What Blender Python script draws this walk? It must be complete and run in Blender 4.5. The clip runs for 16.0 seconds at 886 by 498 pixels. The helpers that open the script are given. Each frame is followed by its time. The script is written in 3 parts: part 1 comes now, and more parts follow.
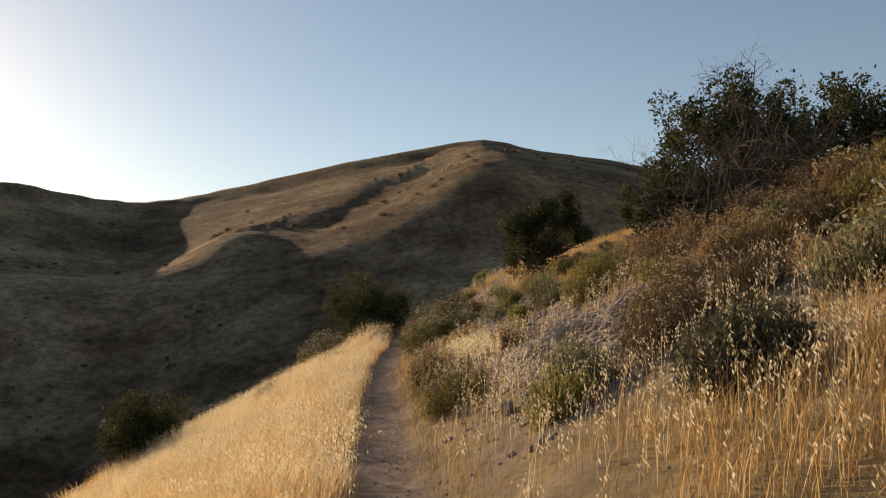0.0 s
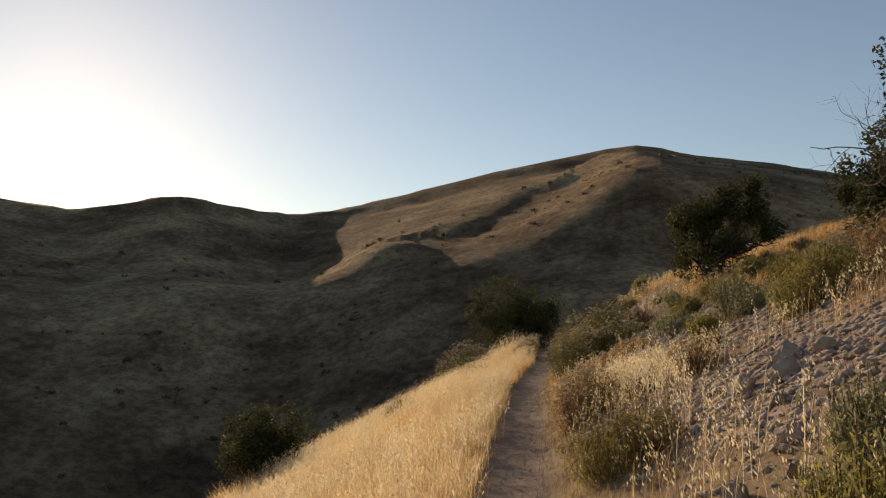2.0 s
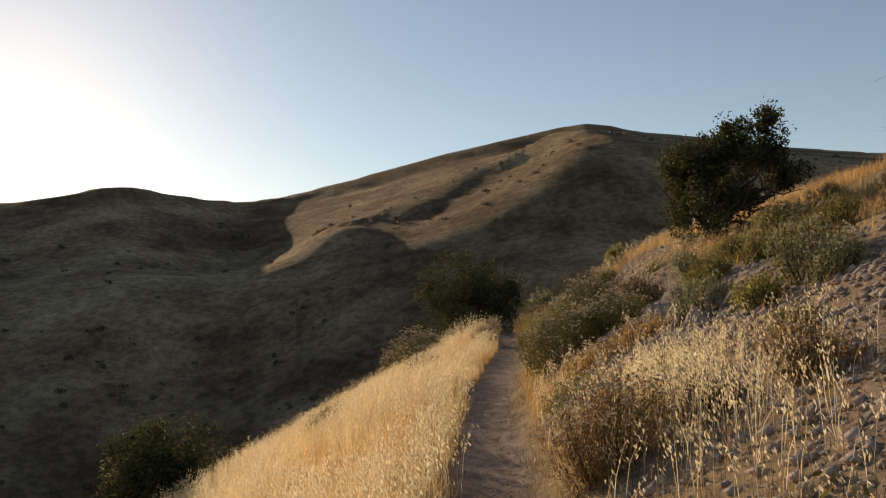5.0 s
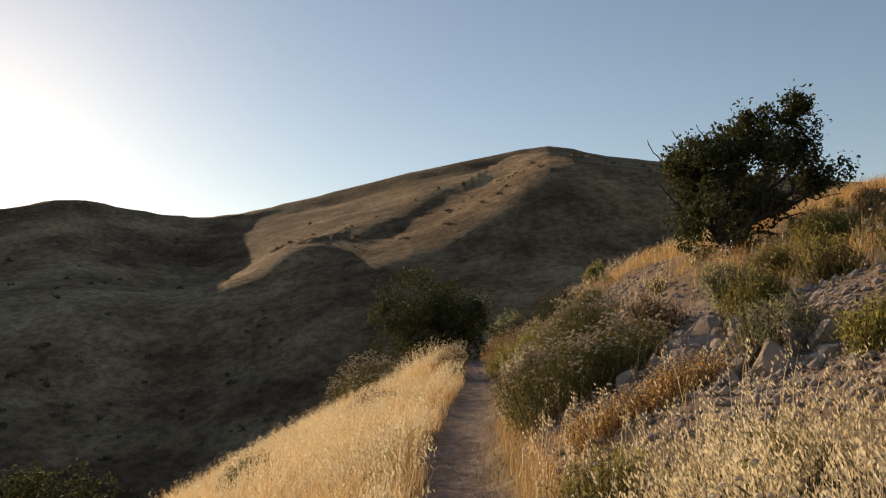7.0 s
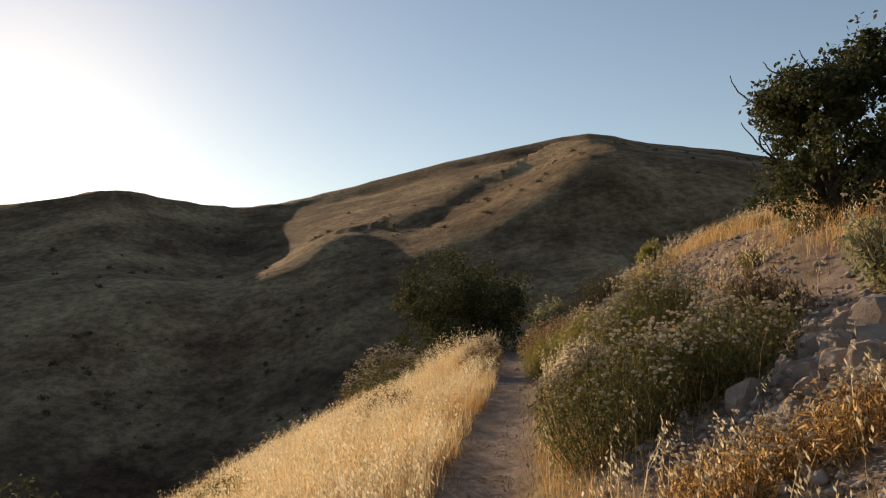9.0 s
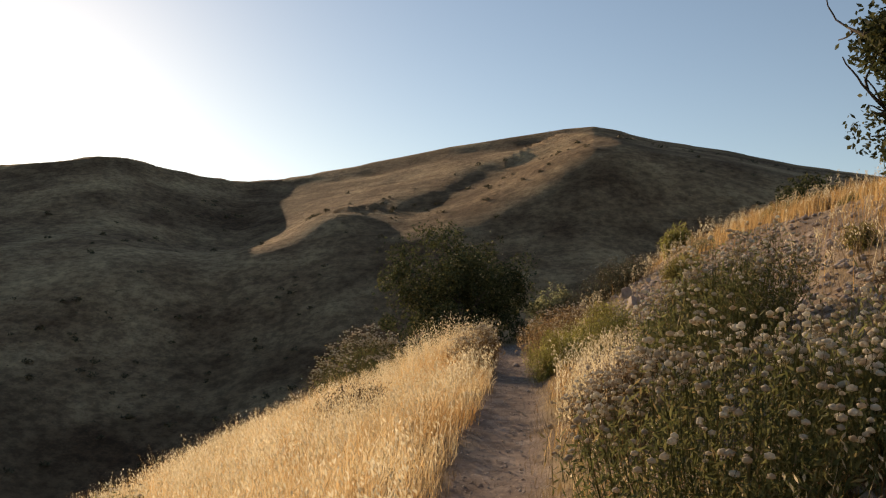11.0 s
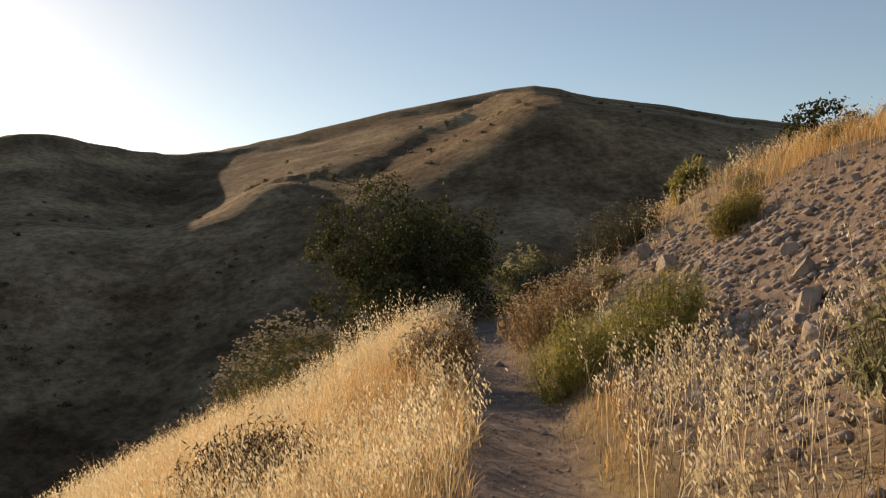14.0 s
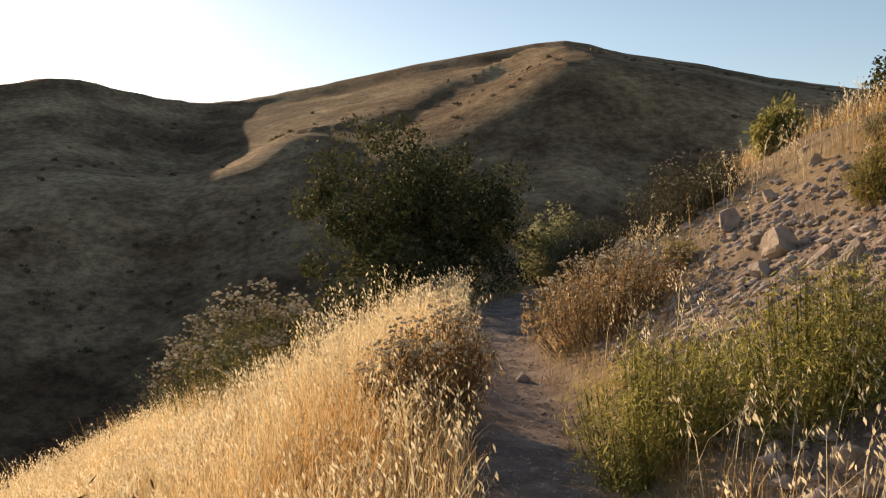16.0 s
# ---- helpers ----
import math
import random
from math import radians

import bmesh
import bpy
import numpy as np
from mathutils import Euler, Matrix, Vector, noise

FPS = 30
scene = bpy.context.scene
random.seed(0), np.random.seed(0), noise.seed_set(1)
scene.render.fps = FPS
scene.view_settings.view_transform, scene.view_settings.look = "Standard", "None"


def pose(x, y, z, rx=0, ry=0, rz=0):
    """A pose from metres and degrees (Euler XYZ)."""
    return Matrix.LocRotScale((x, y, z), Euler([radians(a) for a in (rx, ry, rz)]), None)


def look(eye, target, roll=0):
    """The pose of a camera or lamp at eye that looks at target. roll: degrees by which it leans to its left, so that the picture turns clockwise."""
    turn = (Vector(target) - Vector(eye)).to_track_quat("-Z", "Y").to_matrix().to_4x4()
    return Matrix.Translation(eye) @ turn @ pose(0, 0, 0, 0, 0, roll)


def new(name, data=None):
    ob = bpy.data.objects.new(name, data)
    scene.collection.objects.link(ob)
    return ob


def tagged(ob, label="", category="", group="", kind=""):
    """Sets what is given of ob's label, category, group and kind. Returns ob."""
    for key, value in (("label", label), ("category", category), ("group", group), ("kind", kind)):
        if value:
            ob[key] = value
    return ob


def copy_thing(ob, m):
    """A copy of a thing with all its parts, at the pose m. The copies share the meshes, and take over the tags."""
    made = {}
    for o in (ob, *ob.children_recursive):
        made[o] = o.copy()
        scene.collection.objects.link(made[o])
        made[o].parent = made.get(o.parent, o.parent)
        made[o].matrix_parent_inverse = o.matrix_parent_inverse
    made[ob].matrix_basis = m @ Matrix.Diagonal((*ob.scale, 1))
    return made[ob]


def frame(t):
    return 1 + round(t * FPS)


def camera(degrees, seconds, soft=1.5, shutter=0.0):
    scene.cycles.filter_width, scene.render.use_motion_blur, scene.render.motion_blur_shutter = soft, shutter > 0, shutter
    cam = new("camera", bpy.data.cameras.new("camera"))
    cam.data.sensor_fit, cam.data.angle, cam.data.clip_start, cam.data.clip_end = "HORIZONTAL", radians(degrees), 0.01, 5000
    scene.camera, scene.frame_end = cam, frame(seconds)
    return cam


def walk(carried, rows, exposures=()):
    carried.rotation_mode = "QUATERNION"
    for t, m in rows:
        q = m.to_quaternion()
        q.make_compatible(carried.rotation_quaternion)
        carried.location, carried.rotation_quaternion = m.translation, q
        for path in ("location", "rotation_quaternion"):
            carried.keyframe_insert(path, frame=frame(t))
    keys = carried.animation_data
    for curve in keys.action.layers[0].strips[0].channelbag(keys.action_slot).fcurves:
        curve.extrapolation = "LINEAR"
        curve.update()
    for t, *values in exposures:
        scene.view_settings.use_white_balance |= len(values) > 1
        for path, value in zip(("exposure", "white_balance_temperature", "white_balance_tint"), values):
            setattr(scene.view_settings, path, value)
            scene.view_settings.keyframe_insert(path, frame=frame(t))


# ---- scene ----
EYE = 1.42
# seconds, eye x y z, heading to the right of +y, tilt up, roll
STEPS = [
    (0.0, -0.000, 0.000, 0.000, 4.09, 5.46, -0.55),
    (0.5, 0.128, 0.838, 0.052, 3.82, 7.86, 0.29),
    (1.0, 0.156, 1.662, 0.041, 0.38, 6.06, -0.75),
    (1.5, 0.175, 2.495, 0.086, -0.62, 10.27, -0.76),
    (2.0, 0.126, 3.318, 0.052, -6.44, 6.16, 0.35),
    (2.5, 0.105, 4.156, 0.090, -5.58, 9.35, -0.02),
    (3.0, 0.046, 4.949, 0.068, -4.11, 6.81, -2.38),
    (3.5, 0.065, 5.675, 0.056, -1.25, 4.96, -4.79),
    (4.0, 0.007, 6.396, 0.021, -2.87, 4.26, -2.65),
    (6.5, -0.074, 10.321, 0.211, -2.32, 6.40, -0.50),
    (7.0, -0.122, 11.123, 0.217, -0.41, 6.36, -1.05),
    (7.5, -0.082, 11.899, 0.219, 0.85, 5.85, -1.67),
    (8.0, -0.036, 12.648, 0.229, 1.41, 5.65, -3.20),
    (8.5, 0.003, 13.390, 0.227, -0.30, 8.58, -1.37),
    (9.0, 0.044, 14.108, 0.228, -3.19, 5.69, -0.87),
    (11.5, -0.076, 17.575, 0.198, -3.06, 4.70, 2.78),
    (12.0, -0.146, 18.287, 0.233, -4.41, 4.90, 2.04),
    (12.5, -0.160, 19.034, 0.255, -3.39, 5.35, 2.07),
    (13.0, -0.231, 19.795, 0.294, -1.58, 4.57, 0.83),
    (13.5, -0.233, 20.549, 0.329, 0.53, 4.63, -0.01),
    (14.0, -0.209, 21.307, 0.377, 0.86, 2.36, -0.48),
    (14.5, -0.109, 22.044, 0.434, 3.56, 2.41, 0.43),
    (15.0, -0.090, 22.755, 0.458, 3.72, 1.17, 0.83),
    (15.5, -0.035, 23.510, 0.515, 3.73, 1.87, 0.81),
    (16.0, 0.000, 24.252, 0.533, -0.80, -0.74, 1.15),
]


def aim(heading, tilt, roll):
    h, e = radians(heading), radians(tilt)
    return Vector((math.sin(h) * math.cos(e), math.cos(h) * math.cos(e), math.sin(e))), roll


def path_rows():
    out = []
    for t, x, y, z, heading, tilt, roll in STEPS:
        way, lean = aim(heading, tilt, roll)
        eye = Vector((x, y, z + EYE))
        out.append((t, look(eye, eye + way, lean)))
    return out


cam = camera(56.97, 16.0, 1.2)
# ---- walk ----
# seconds, stops, kelvin, tint
EXPOSURES = [(t, stops, 8120, 14) for t, stops in ((0, 0.1), (1.5, 0.02), (2.5, -0.15), (3, -0.28), (3.5, -0.15), (4, 0.0), (8, 0.08), (9, 0.12), (11.5, 0.2), (13, 0.15), (14.5, 0.28), (16, 0.5))]
walk(cam, path_rows(), EXPOSURES)
# ---- after camera ----
SUN_HEADING, SUN_HEIGHT = -31.5, 16.0
world = bpy.data.worlds.new("world")
scene.world = world
world.use_nodes = True
sky = world.node_tree.nodes.new("ShaderNodeTexSky")
sky.sky_type, sky.sun_disc = "NISHITA", False
sky.sun_elevation, sky.sun_rotation = radians(SUN_HEIGHT), radians(SUN_HEADING)
sky.altitude, sky.air_density, sky.dust_density, sky.ozone_density = 300, 1.0, 0.22, 2.0
world.node_tree.nodes["Background"].inputs["Strength"].default_value = 0.122
world.node_tree.links.new(sky.outputs["Color"], world.node_tree.nodes["Background"].inputs["Color"])
sun = new("sun", bpy.data.lights.new("sun", "SUN"))
sun.data.energy, sun.data.angle, sun.data.color = 5.0, radians(0.5), (1.0, 0.81, 0.60)
sun_way = Vector((math.sin(radians(SUN_HEADING)) * math.cos(radians(SUN_HEIGHT)),
                  math.cos(radians(SUN_HEADING)) * math.cos(radians(SUN_HEIGHT)), math.sin(radians(SUN_HEIGHT))))
sun.matrix_world = look(sun_way * 50, (0, 0, 0))
sun.location = sun_way * 800 + Vector((0, 20, 0))


# ---------------------------------------------------------------- materials
def material(name):
    m = bpy.data.materials.new(name)
    m.use_nodes = True
    nodes, links = m.node_tree.nodes, m.node_tree.links
    nodes.clear()
    return m, nodes, links, nodes.new("ShaderNodeOutputMaterial")


def ramp_of(nodes, links, source, stops):
    r = nodes.new("ShaderNodeValToRGB")
    while len(r.color_ramp.elements) < len(stops):
        r.color_ramp.elements.new(0.5)
    for e, (at, colour) in zip(r.color_ramp.elements, stops):
        e.position, e.color = at, (*colour, 1)
    links.new(source, r.inputs["Fac"])
    return r.outputs["Color"]


def noise_of(nodes, links, vector, scale, detail=6, rough=0.6):
    n = nodes.new("ShaderNodeTexNoise")
    n.inputs["Scale"].default_value, n.inputs["Detail"].default_value, n.inputs["Roughness"].default_value = scale, detail, rough
    if vector is not None:
        links.new(vector, n.inputs["Vector"])
    return n.outputs["Fac"]


def mix_of(nodes, links, fac, a, b, kind="MIX"):
    m = nodes.new("ShaderNodeMix")
    m.data_type, m.blend_type = "RGBA", kind
    for sock, v in ((m.inputs["Factor"], fac), (m.inputs["A"], a), (m.inputs["B"], b)):
        if isinstance(v, bpy.types.NodeSocket):
            links.new(v, sock)
        elif isinstance(v, tuple):
            sock.default_value = (*v, 1)
        else:
            sock.default_value = v
    return m.outputs["Result"]


def leafy(name, stops, through_light=0.5, rough=0.6, tint=(1.0, 1.0, 1.0), patch=(0.72, 0.70, 0.66)):
    """Thin leaf, blade or petal: colour by the piece, part of the light passing through it."""
    m, nodes, links, out = material(name)
    geo = nodes.new("ShaderNodeNewGeometry")
    colour = ramp_of(nodes, links, geo.outputs["Random Per Island"], stops)
    big = noise_of(nodes, links, geo.outputs["Position"], 0.9, 3)
    shade = ramp_of(nodes, links, big, [(0.34, patch), (0.62, (1.0, 1.0, 1.0))])
    colour = mix_of(nodes, links, 1.0, colour, shade, "MULTIPLY")
    small = noise_of(nodes, links, geo.outputs["Position"], 4.5, 3)
    tuft = ramp_of(nodes, links, small, [(0.36, tuple(0.5 + 0.5 * v for v in patch)), (0.58, (1.0, 1.0, 1.0))])
    colour = mix_of(nodes, links, 1.0, colour, tuft, "MULTIPLY")
    face = nodes.new("ShaderNodeBsdfPrincipled")
    face.inputs["Roughness"].default_value = rough
    face.inputs["Specular IOR Level"].default_value = 0.108
    links.new(colour, face.inputs["Base Color"])
    glow = nodes.new("ShaderNodeBsdfTranslucent")
    links.new(mix_of(nodes, links, 1.0, colour, tint, "MULTIPLY"), glow.inputs["Color"])
    both = nodes.new("ShaderNodeMixShader")
    both.inputs["Fac"].default_value = through_light
    links.new(face.outputs[0], both.inputs[1])
    links.new(glow.outputs[0], both.inputs[2])
    links.new(both.outputs[0], out.inputs["Surface"])
    return m


def solid(name, stops, scale=8.0, rough=0.85, bump=0.4, bump_scale=40.0, distance=0.02, loose=False):
    m, nodes, links, out = material(name)
    geo = nodes.new("ShaderNodeNewGeometry")
    info = nodes.new("ShaderNodeObjectInfo")
    face = nodes.new("ShaderNodeBsdfPrincipled")
    face.inputs["Roughness"].default_value = rough
    face.inputs["Specular IOR Level"].default_value = 0.2
    a = ramp_of(nodes, links, noise_of(nodes, links, geo.outputs["Position"], scale), stops)
    b = ramp_of(nodes, links, geo.outputs["Random Per Island"] if loose else info.outputs["Random"], [(0.0, (0.75, 0.74, 0.74)), (1.0, (1.0, 1.0, 1.0))])
    links.new(mix_of(nodes, links, 1.0, a, b, "MULTIPLY"), face.inputs["Base Color"])
    fine = nodes.new("ShaderNodeBump")
    fine.inputs["Strength"].default_value, fine.inputs["Distance"].default_value = bump, distance
    links.new(noise_of(nodes, links, geo.outputs["Position"], bump_scale, 8, 0.7), fine.inputs["Height"])
    links.new(fine.outputs[0], face.inputs["Normal"])
    links.new(face.outputs[0], out.inputs["Surface"])
    return m


def ground_material():
    """Soil on the trail and the bank, dry grass and scrub on the hills."""
    m, nodes, links, out = material("hill_ground")
    geo = nodes.new("ShaderNodeNewGeometry")
    where = geo.outputs["Position"]
    kind = nodes.new("ShaderNodeAttribute")
    kind.attribute_name = "cover"
    soil = ramp_of(nodes, links, noise_of(nodes, links, where, 3.5, 9, 0.7),
                   [(0.30, (0.145, 0.108, 0.088)), (0.5, (0.265, 0.205, 0.170)), (0.68, (0.41, 0.335, 0.285))])
    pebble = nodes.new("ShaderNodeTexVoronoi")
    pebble.inputs["Scale"].default_value = 34
    links.new(where, pebble.inputs["Vector"])
    grit = ramp_of(nodes, links, pebble.outputs["Distance"], [(0.0, (1.15, 1.12, 1.08)), (0.45, (0.8, 0.78, 0.75))])
    soil = mix_of(nodes, links, 0.7, soil, grit, "MULTIPLY")
    straw = ramp_of(nodes, links, noise_of(nodes, links, where, 6.0, 6, 0.65),
                    [(0.3, (0.20, 0.14, 0.07)), (0.55, (0.34, 0.25, 0.12)), (0.75, (0.45, 0.34, 0.17))])
    wild = ramp_of(nodes, links, noise_of(nodes, links, where, 0.035, 9, 0.68),
                   [(0.36, (0.26, 0.17, 0.105)), (0.5, (0.44, 0.31, 0.19)), (0.62, (0.58, 0.43, 0.265))])
    fleck = ramp_of(nodes, links, noise_of(nodes, links, where, 0.35, 7, 0.78), [(0.42, (0.5, 0.48, 0.45)), (0.58, (1.12, 1.10, 1.02))])
    wild = mix_of(nodes, links, 0.8, wild, fleck, "MULTIPLY")
    brushy = ramp_of(nodes, links, noise_of(nodes, links, where, 0.011, 7, 0.62), [(0.42, (0.30, 0.27, 0.28)), (0.58, (1.0, 1.0, 1.0))])
    wild = mix_of(nodes, links, 0.75, wild, brushy, "MULTIPLY")
    split = nodes.new("ShaderNodeSeparateColor")
    links.new(kind.outputs["Color"], split.inputs["Color"])
    near = mix_of(nodes, links, split.outputs["Red"], straw, soil)
    every = mix_of(nodes, links, split.outputs["Green"], near, wild)
    face = nodes.new("ShaderNodeBsdfPrincipled")
    face.inputs["Roughness"].default_value = 0.95
    face.inputs["Specular IOR Level"].default_value = 0.05
    links.new(every, face.inputs["Base Color"])
    fine = nodes.new("ShaderNodeBump")
    fine.inputs["Strength"].default_value, fine.inputs["Distance"].default_value = 0.6, 0.03
    links.new(noise_of(nodes, links, where, 22, 9, 0.75), fine.inputs["Height"])
    rough_far = nodes.new("ShaderNodeBump")
    rough_far.inputs["Distance"].default_value = 3.6
    links.new(split.outputs["Green"], rough_far.inputs["Strength"])
    links.new(noise_of(nodes, links, where, 0.22, 7, 0.72), rough_far.inputs["Height"])
    links.new(fine.outputs[0], rough_far.inputs["Normal"])
    links.new(rough_far.outputs[0], face.inputs["Normal"])
    links.new(face.outputs[0], out.inputs["Surface"])
    return m


GROUND = ground_material()
OAK_LEAF = leafy("oak_leaf", [(0.0, (0.046, 0.058, 0.027)), (0.6, (0.085, 0.098, 0.044)), (1.0, (0.17, 0.168, 0.078))], 0.28, 0.75)
DARK_SAGE = leafy("dark_sage", [(0.0, (0.075, 0.078, 0.05)), (1.0, (0.20, 0.195, 0.125))], 0.3, 0.8)
BUCK_LEAF = leafy("buckwheat_leaf", [(0.0, (0.11, 0.125, 0.05)), (0.8, (0.25, 0.25, 0.11)), (1.0, (0.36, 0.27, 0.14))], 0.5, 0.7)
SAGE_LEAF = leafy("sage_leaf", [(0.0, (0.17, 0.185, 0.10)), (1.0, (0.40, 0.40, 0.24))], 0.5, 0.7)
OLIVE_LEAF = leafy("olive_twig", [(0.0, (0.16, 0.15, 0.05)), (1.0, (0.38, 0.33, 0.12))], 0.5)
GREEN_TWIG = leafy("green_twig", [(0.0, (0.20, 0.20, 0.06)), (1.0, (0.50, 0.46, 0.16))], 0.5)
RUST_LEAF = leafy("rust_leaf", [(0.0, (0.20, 0.125, 0.065)), (0.7, (0.40, 0.27, 0.14)), (1.0, (0.56, 0.43, 0.26))], 0.5)
WITHERED = leafy("withered_twig", [(0.0, (0.05, 0.036, 0.026)), (0.8, (0.14, 0.10, 0.065)), (1.0, (0.34, 0.25, 0.15))], 0.2)
BROWN_TWIG = leafy("brown_twig", [(0.0, (0.11, 0.08, 0.05)), (1.0, (0.32, 0.24, 0.15))], 0.35)
FLOWER = leafy("buckwheat_flower", [(0.0, (0.58, 0.48, 0.36)), (0.5, (0.76, 0.69, 0.57)), (1.0, (0.88, 0.84, 0.74))], 0.55, 0.8)
STRAW = leafy("golden_grass", [(0.0, (0.60, 0.44, 0.22)), (0.5, (0.80, 0.67, 0.42)), (1.0, (0.90, 0.82, 0.60))], 0.62, 0.55, patch=(0.78, 0.60, 0.43))
ORANGE_STRAW = leafy("ochre_grass", [(0.0, (0.42, 0.23, 0.09)), (0.5, (0.62, 0.40, 0.17)), (1.0, (0.76, 0.56, 0.29))], 0.55, 0.55)
LITTER = leafy("dry_litter", [(0.0, (0.16, 0.11, 0.07)), (0.7, (0.36, 0.26, 0.15)), (1.0, (0.55, 0.43, 0.27))], 0.35, 0.7)
OAT = leafy("oat_husk", [(0.0, (0.72, 0.60, 0.38)), (1.0, (0.90, 0.83, 0.64))], 0.55, 0.5)
BARK = solid("bark", [(0.3, (0.045, 0.036, 0.03)), (0.7, (0.13, 0.105, 0.085))], 14, 0.9, 0.6)
DEAD_WOOD = solid("dead_wood", [(0.3, (0.07, 0.055, 0.045)), (0.7, (0.19, 0.155, 0.125))], 12, 0.85, 0.5)
ROCK = solid("pale_rock", [(0.28, (0.27, 0.205, 0.165)), (0.5, (0.44, 0.355, 0.29)), (0.75, (0.56, 0.48, 0.40))], 5, 0.9, 0.7, 30, 0.03)
GRAVEL = solid("bank_gravel", [(0.28, (0.30, 0.235, 0.20)), (0.5, (0.44, 0.365, 0.315)), (0.75, (0.58, 0.50, 0.43))], 7, 0.95, 0.5, 60, 0.01, True)
SCRUB = leafy("far_scrub", [(0.0, (0.07, 0.06, 0.035)), (1.0, (0.17, 0.14, 0.08))], 0.15)

# ---------------------------------------------------------------- mesh helpers
def mesh_of(name, verts, faces, mat, smooth=False):
    """A mesh from arrays of places and of faces with equally many corners."""
    verts, faces = np.asarray(verts, np.float32), np.asarray(faces, np.int32)
    me = bpy.data.meshes.new(name)
    n, corners = faces.shape
    me.vertices.add(len(verts))
    me.vertices.foreach_set("co", verts.ravel())
    me.loops.add(n * corners)
    me.loops.foreach_set("vertex_index", faces.ravel())
    me.polygons.add(n)
    me.polygons.foreach_set("loop_start", np.arange(0, n * corners, corners, dtype=np.int32))
    if smooth:
        me.polygons.foreach_set("use_smooth", np.ones(n, dtype=bool))
    me.update(calc_edges=True)
    me.materials.append(mat)
    return me


def part(name, mesh, parent, label="", place=None):
    ob = new(name, mesh)
    ob.parent = parent
    if place is not None:
        ob.matrix_basis = place
    return tagged(ob, label)


def thing(name, x, y, z=None, turn=0.0):
    ob = new(name)
    ob.matrix_basis = pose(x, y, ground_at(x, y) if z is None else z, 0, 0, turn)
    return ob


def swirl(rng, n):
    v = rng.normal(size=(n, 3))
    return v / np.linalg.norm(v, axis=1)[:, None]


def leaves(rng, centres, size, mat, name, long=1.6, up=0.0):
    """Small pointed leaves, one four-cornered face each, with a bend along the middle."""
    n = len(centres)
    a = swirl(rng, n)
    a[:, 2] = a[:, 2] + up
    a /= np.linalg.norm(a, axis=1)[:, None]
    b = np.cross(a, swirl(rng, n))
    b /= np.linalg.norm(b, axis=1)[:, None] + 1e-6
    s = (size * rng.uniform(0.6, 1.3, n))[:, None]
    v = np.stack([centres - a * s * long * 0.5, centres + b * s * 0.42, centres + a * s * long * 0.5, centres - b * s * 0.42], 1)
    f = np.arange(4 * n).reshape(n, 4)
    f = np.concatenate([f[:, [0, 1, 2]], f[:, [0, 2, 3]]])
    return mesh_of(name, v.reshape(-1, 3), f, mat)


def tubes(name, runs, mat, sides=5):
    """Tapered limbs: each run is a list of places with a radius at each."""
    verts, faces, base = [], [], 0
    ang = np.arange(sides) * 2 * math.pi / sides
    for pts, radii in runs:
        pts = np.asarray(pts, float)
        way = np.gradient(pts, axis=0)
        for k, p in enumerate(pts):
            w = way[k] / (np.linalg.norm(way[k]) + 1e-9)
            e = np.cross(w, (0.3, 0.2, 0.93) if abs(w[2]) < 0.9 else (1, 0, 0))
            e /= np.linalg.norm(e)
            g = np.cross(w, e)
            verts.append(p + radii[k] * (np.cos(ang)[:, None] * e + np.sin(ang)[:, None] * g))
        for k in range(len(pts) - 1):
            for s in range(sides):
                q = (s + 1) % sides
                faces.append((base + k * sides + s, base + k * sides + q, base + (k + 1) * sides + q, base + (k + 1) * sides + s))
        base += len(pts) * sides
    return mesh_of(name, np.concatenate(verts), faces, mat, True)


def branching(rng, start, way, length, radius, depth, spread=0.6, droop=0.0, out=None):
    """Limbs that fork and wander; gives the runs and the places of the thin ends."""
    if out is None:
        out = ([], [])
    runs, ends = out
    n = 5
    pts, p, w = [np.array(start, float)], np.array(start, float), np.array(way, float)
    for k in range(n):
        w = w + rng.normal(0, 0.22, 3) + np.array((0, 0, -droop))
        w /= np.linalg.norm(w)
        p = p + w * length / n
        pts.append(p.copy())
    runs.append((pts, [radius * (1 - 0.5 * k / n) for k in range(n + 1)]))
    if depth == 0:
        ends.append(p)
    else:
        for k in range(int(rng.integers(2, 4))):
            q = pts[int(rng.integers(2, n + 1))]
            t = w + rng.normal(0, spread, 3)
            branching(rng, q, t / np.linalg.norm(t), length * rng.uniform(0.6, 0.85), radius * 0.52, depth - 1, spread, droop, out)
        ends.append(p)
    return out

# ---------------------------------------------------------------- ground shape
TRAIL = [(0.0, -14.0), (0.05, -4.0), (0.05, 0.0), (0.08, 4.0), (-0.02, 8.0), (-0.08, 12.0), (-0.08, 16.0), (-0.12, 20.0),
         (0.14, 24.0), (0.40, 27.0), (0.46, 30.0), (0.50, 33.0), (0.75, 36.0), (1.7, 39.2), (3.8, 42.2), (7.5, 45.4),
         (13.0, 49.0), (20.0, 52.0), (34.0, 56.0), (60.0, 60.0), (120.0, 66.0)]
TRAIL_Z = [(-14, -0.35), (0, 0.0), (8, 0.05), (14, 0.14), (20, 0.30), (24, 0.58), (27, 0.76), (30, 0.84), (34, 0.95),
           (40, 1.05), (60, 0.9), (130, 0.5)]
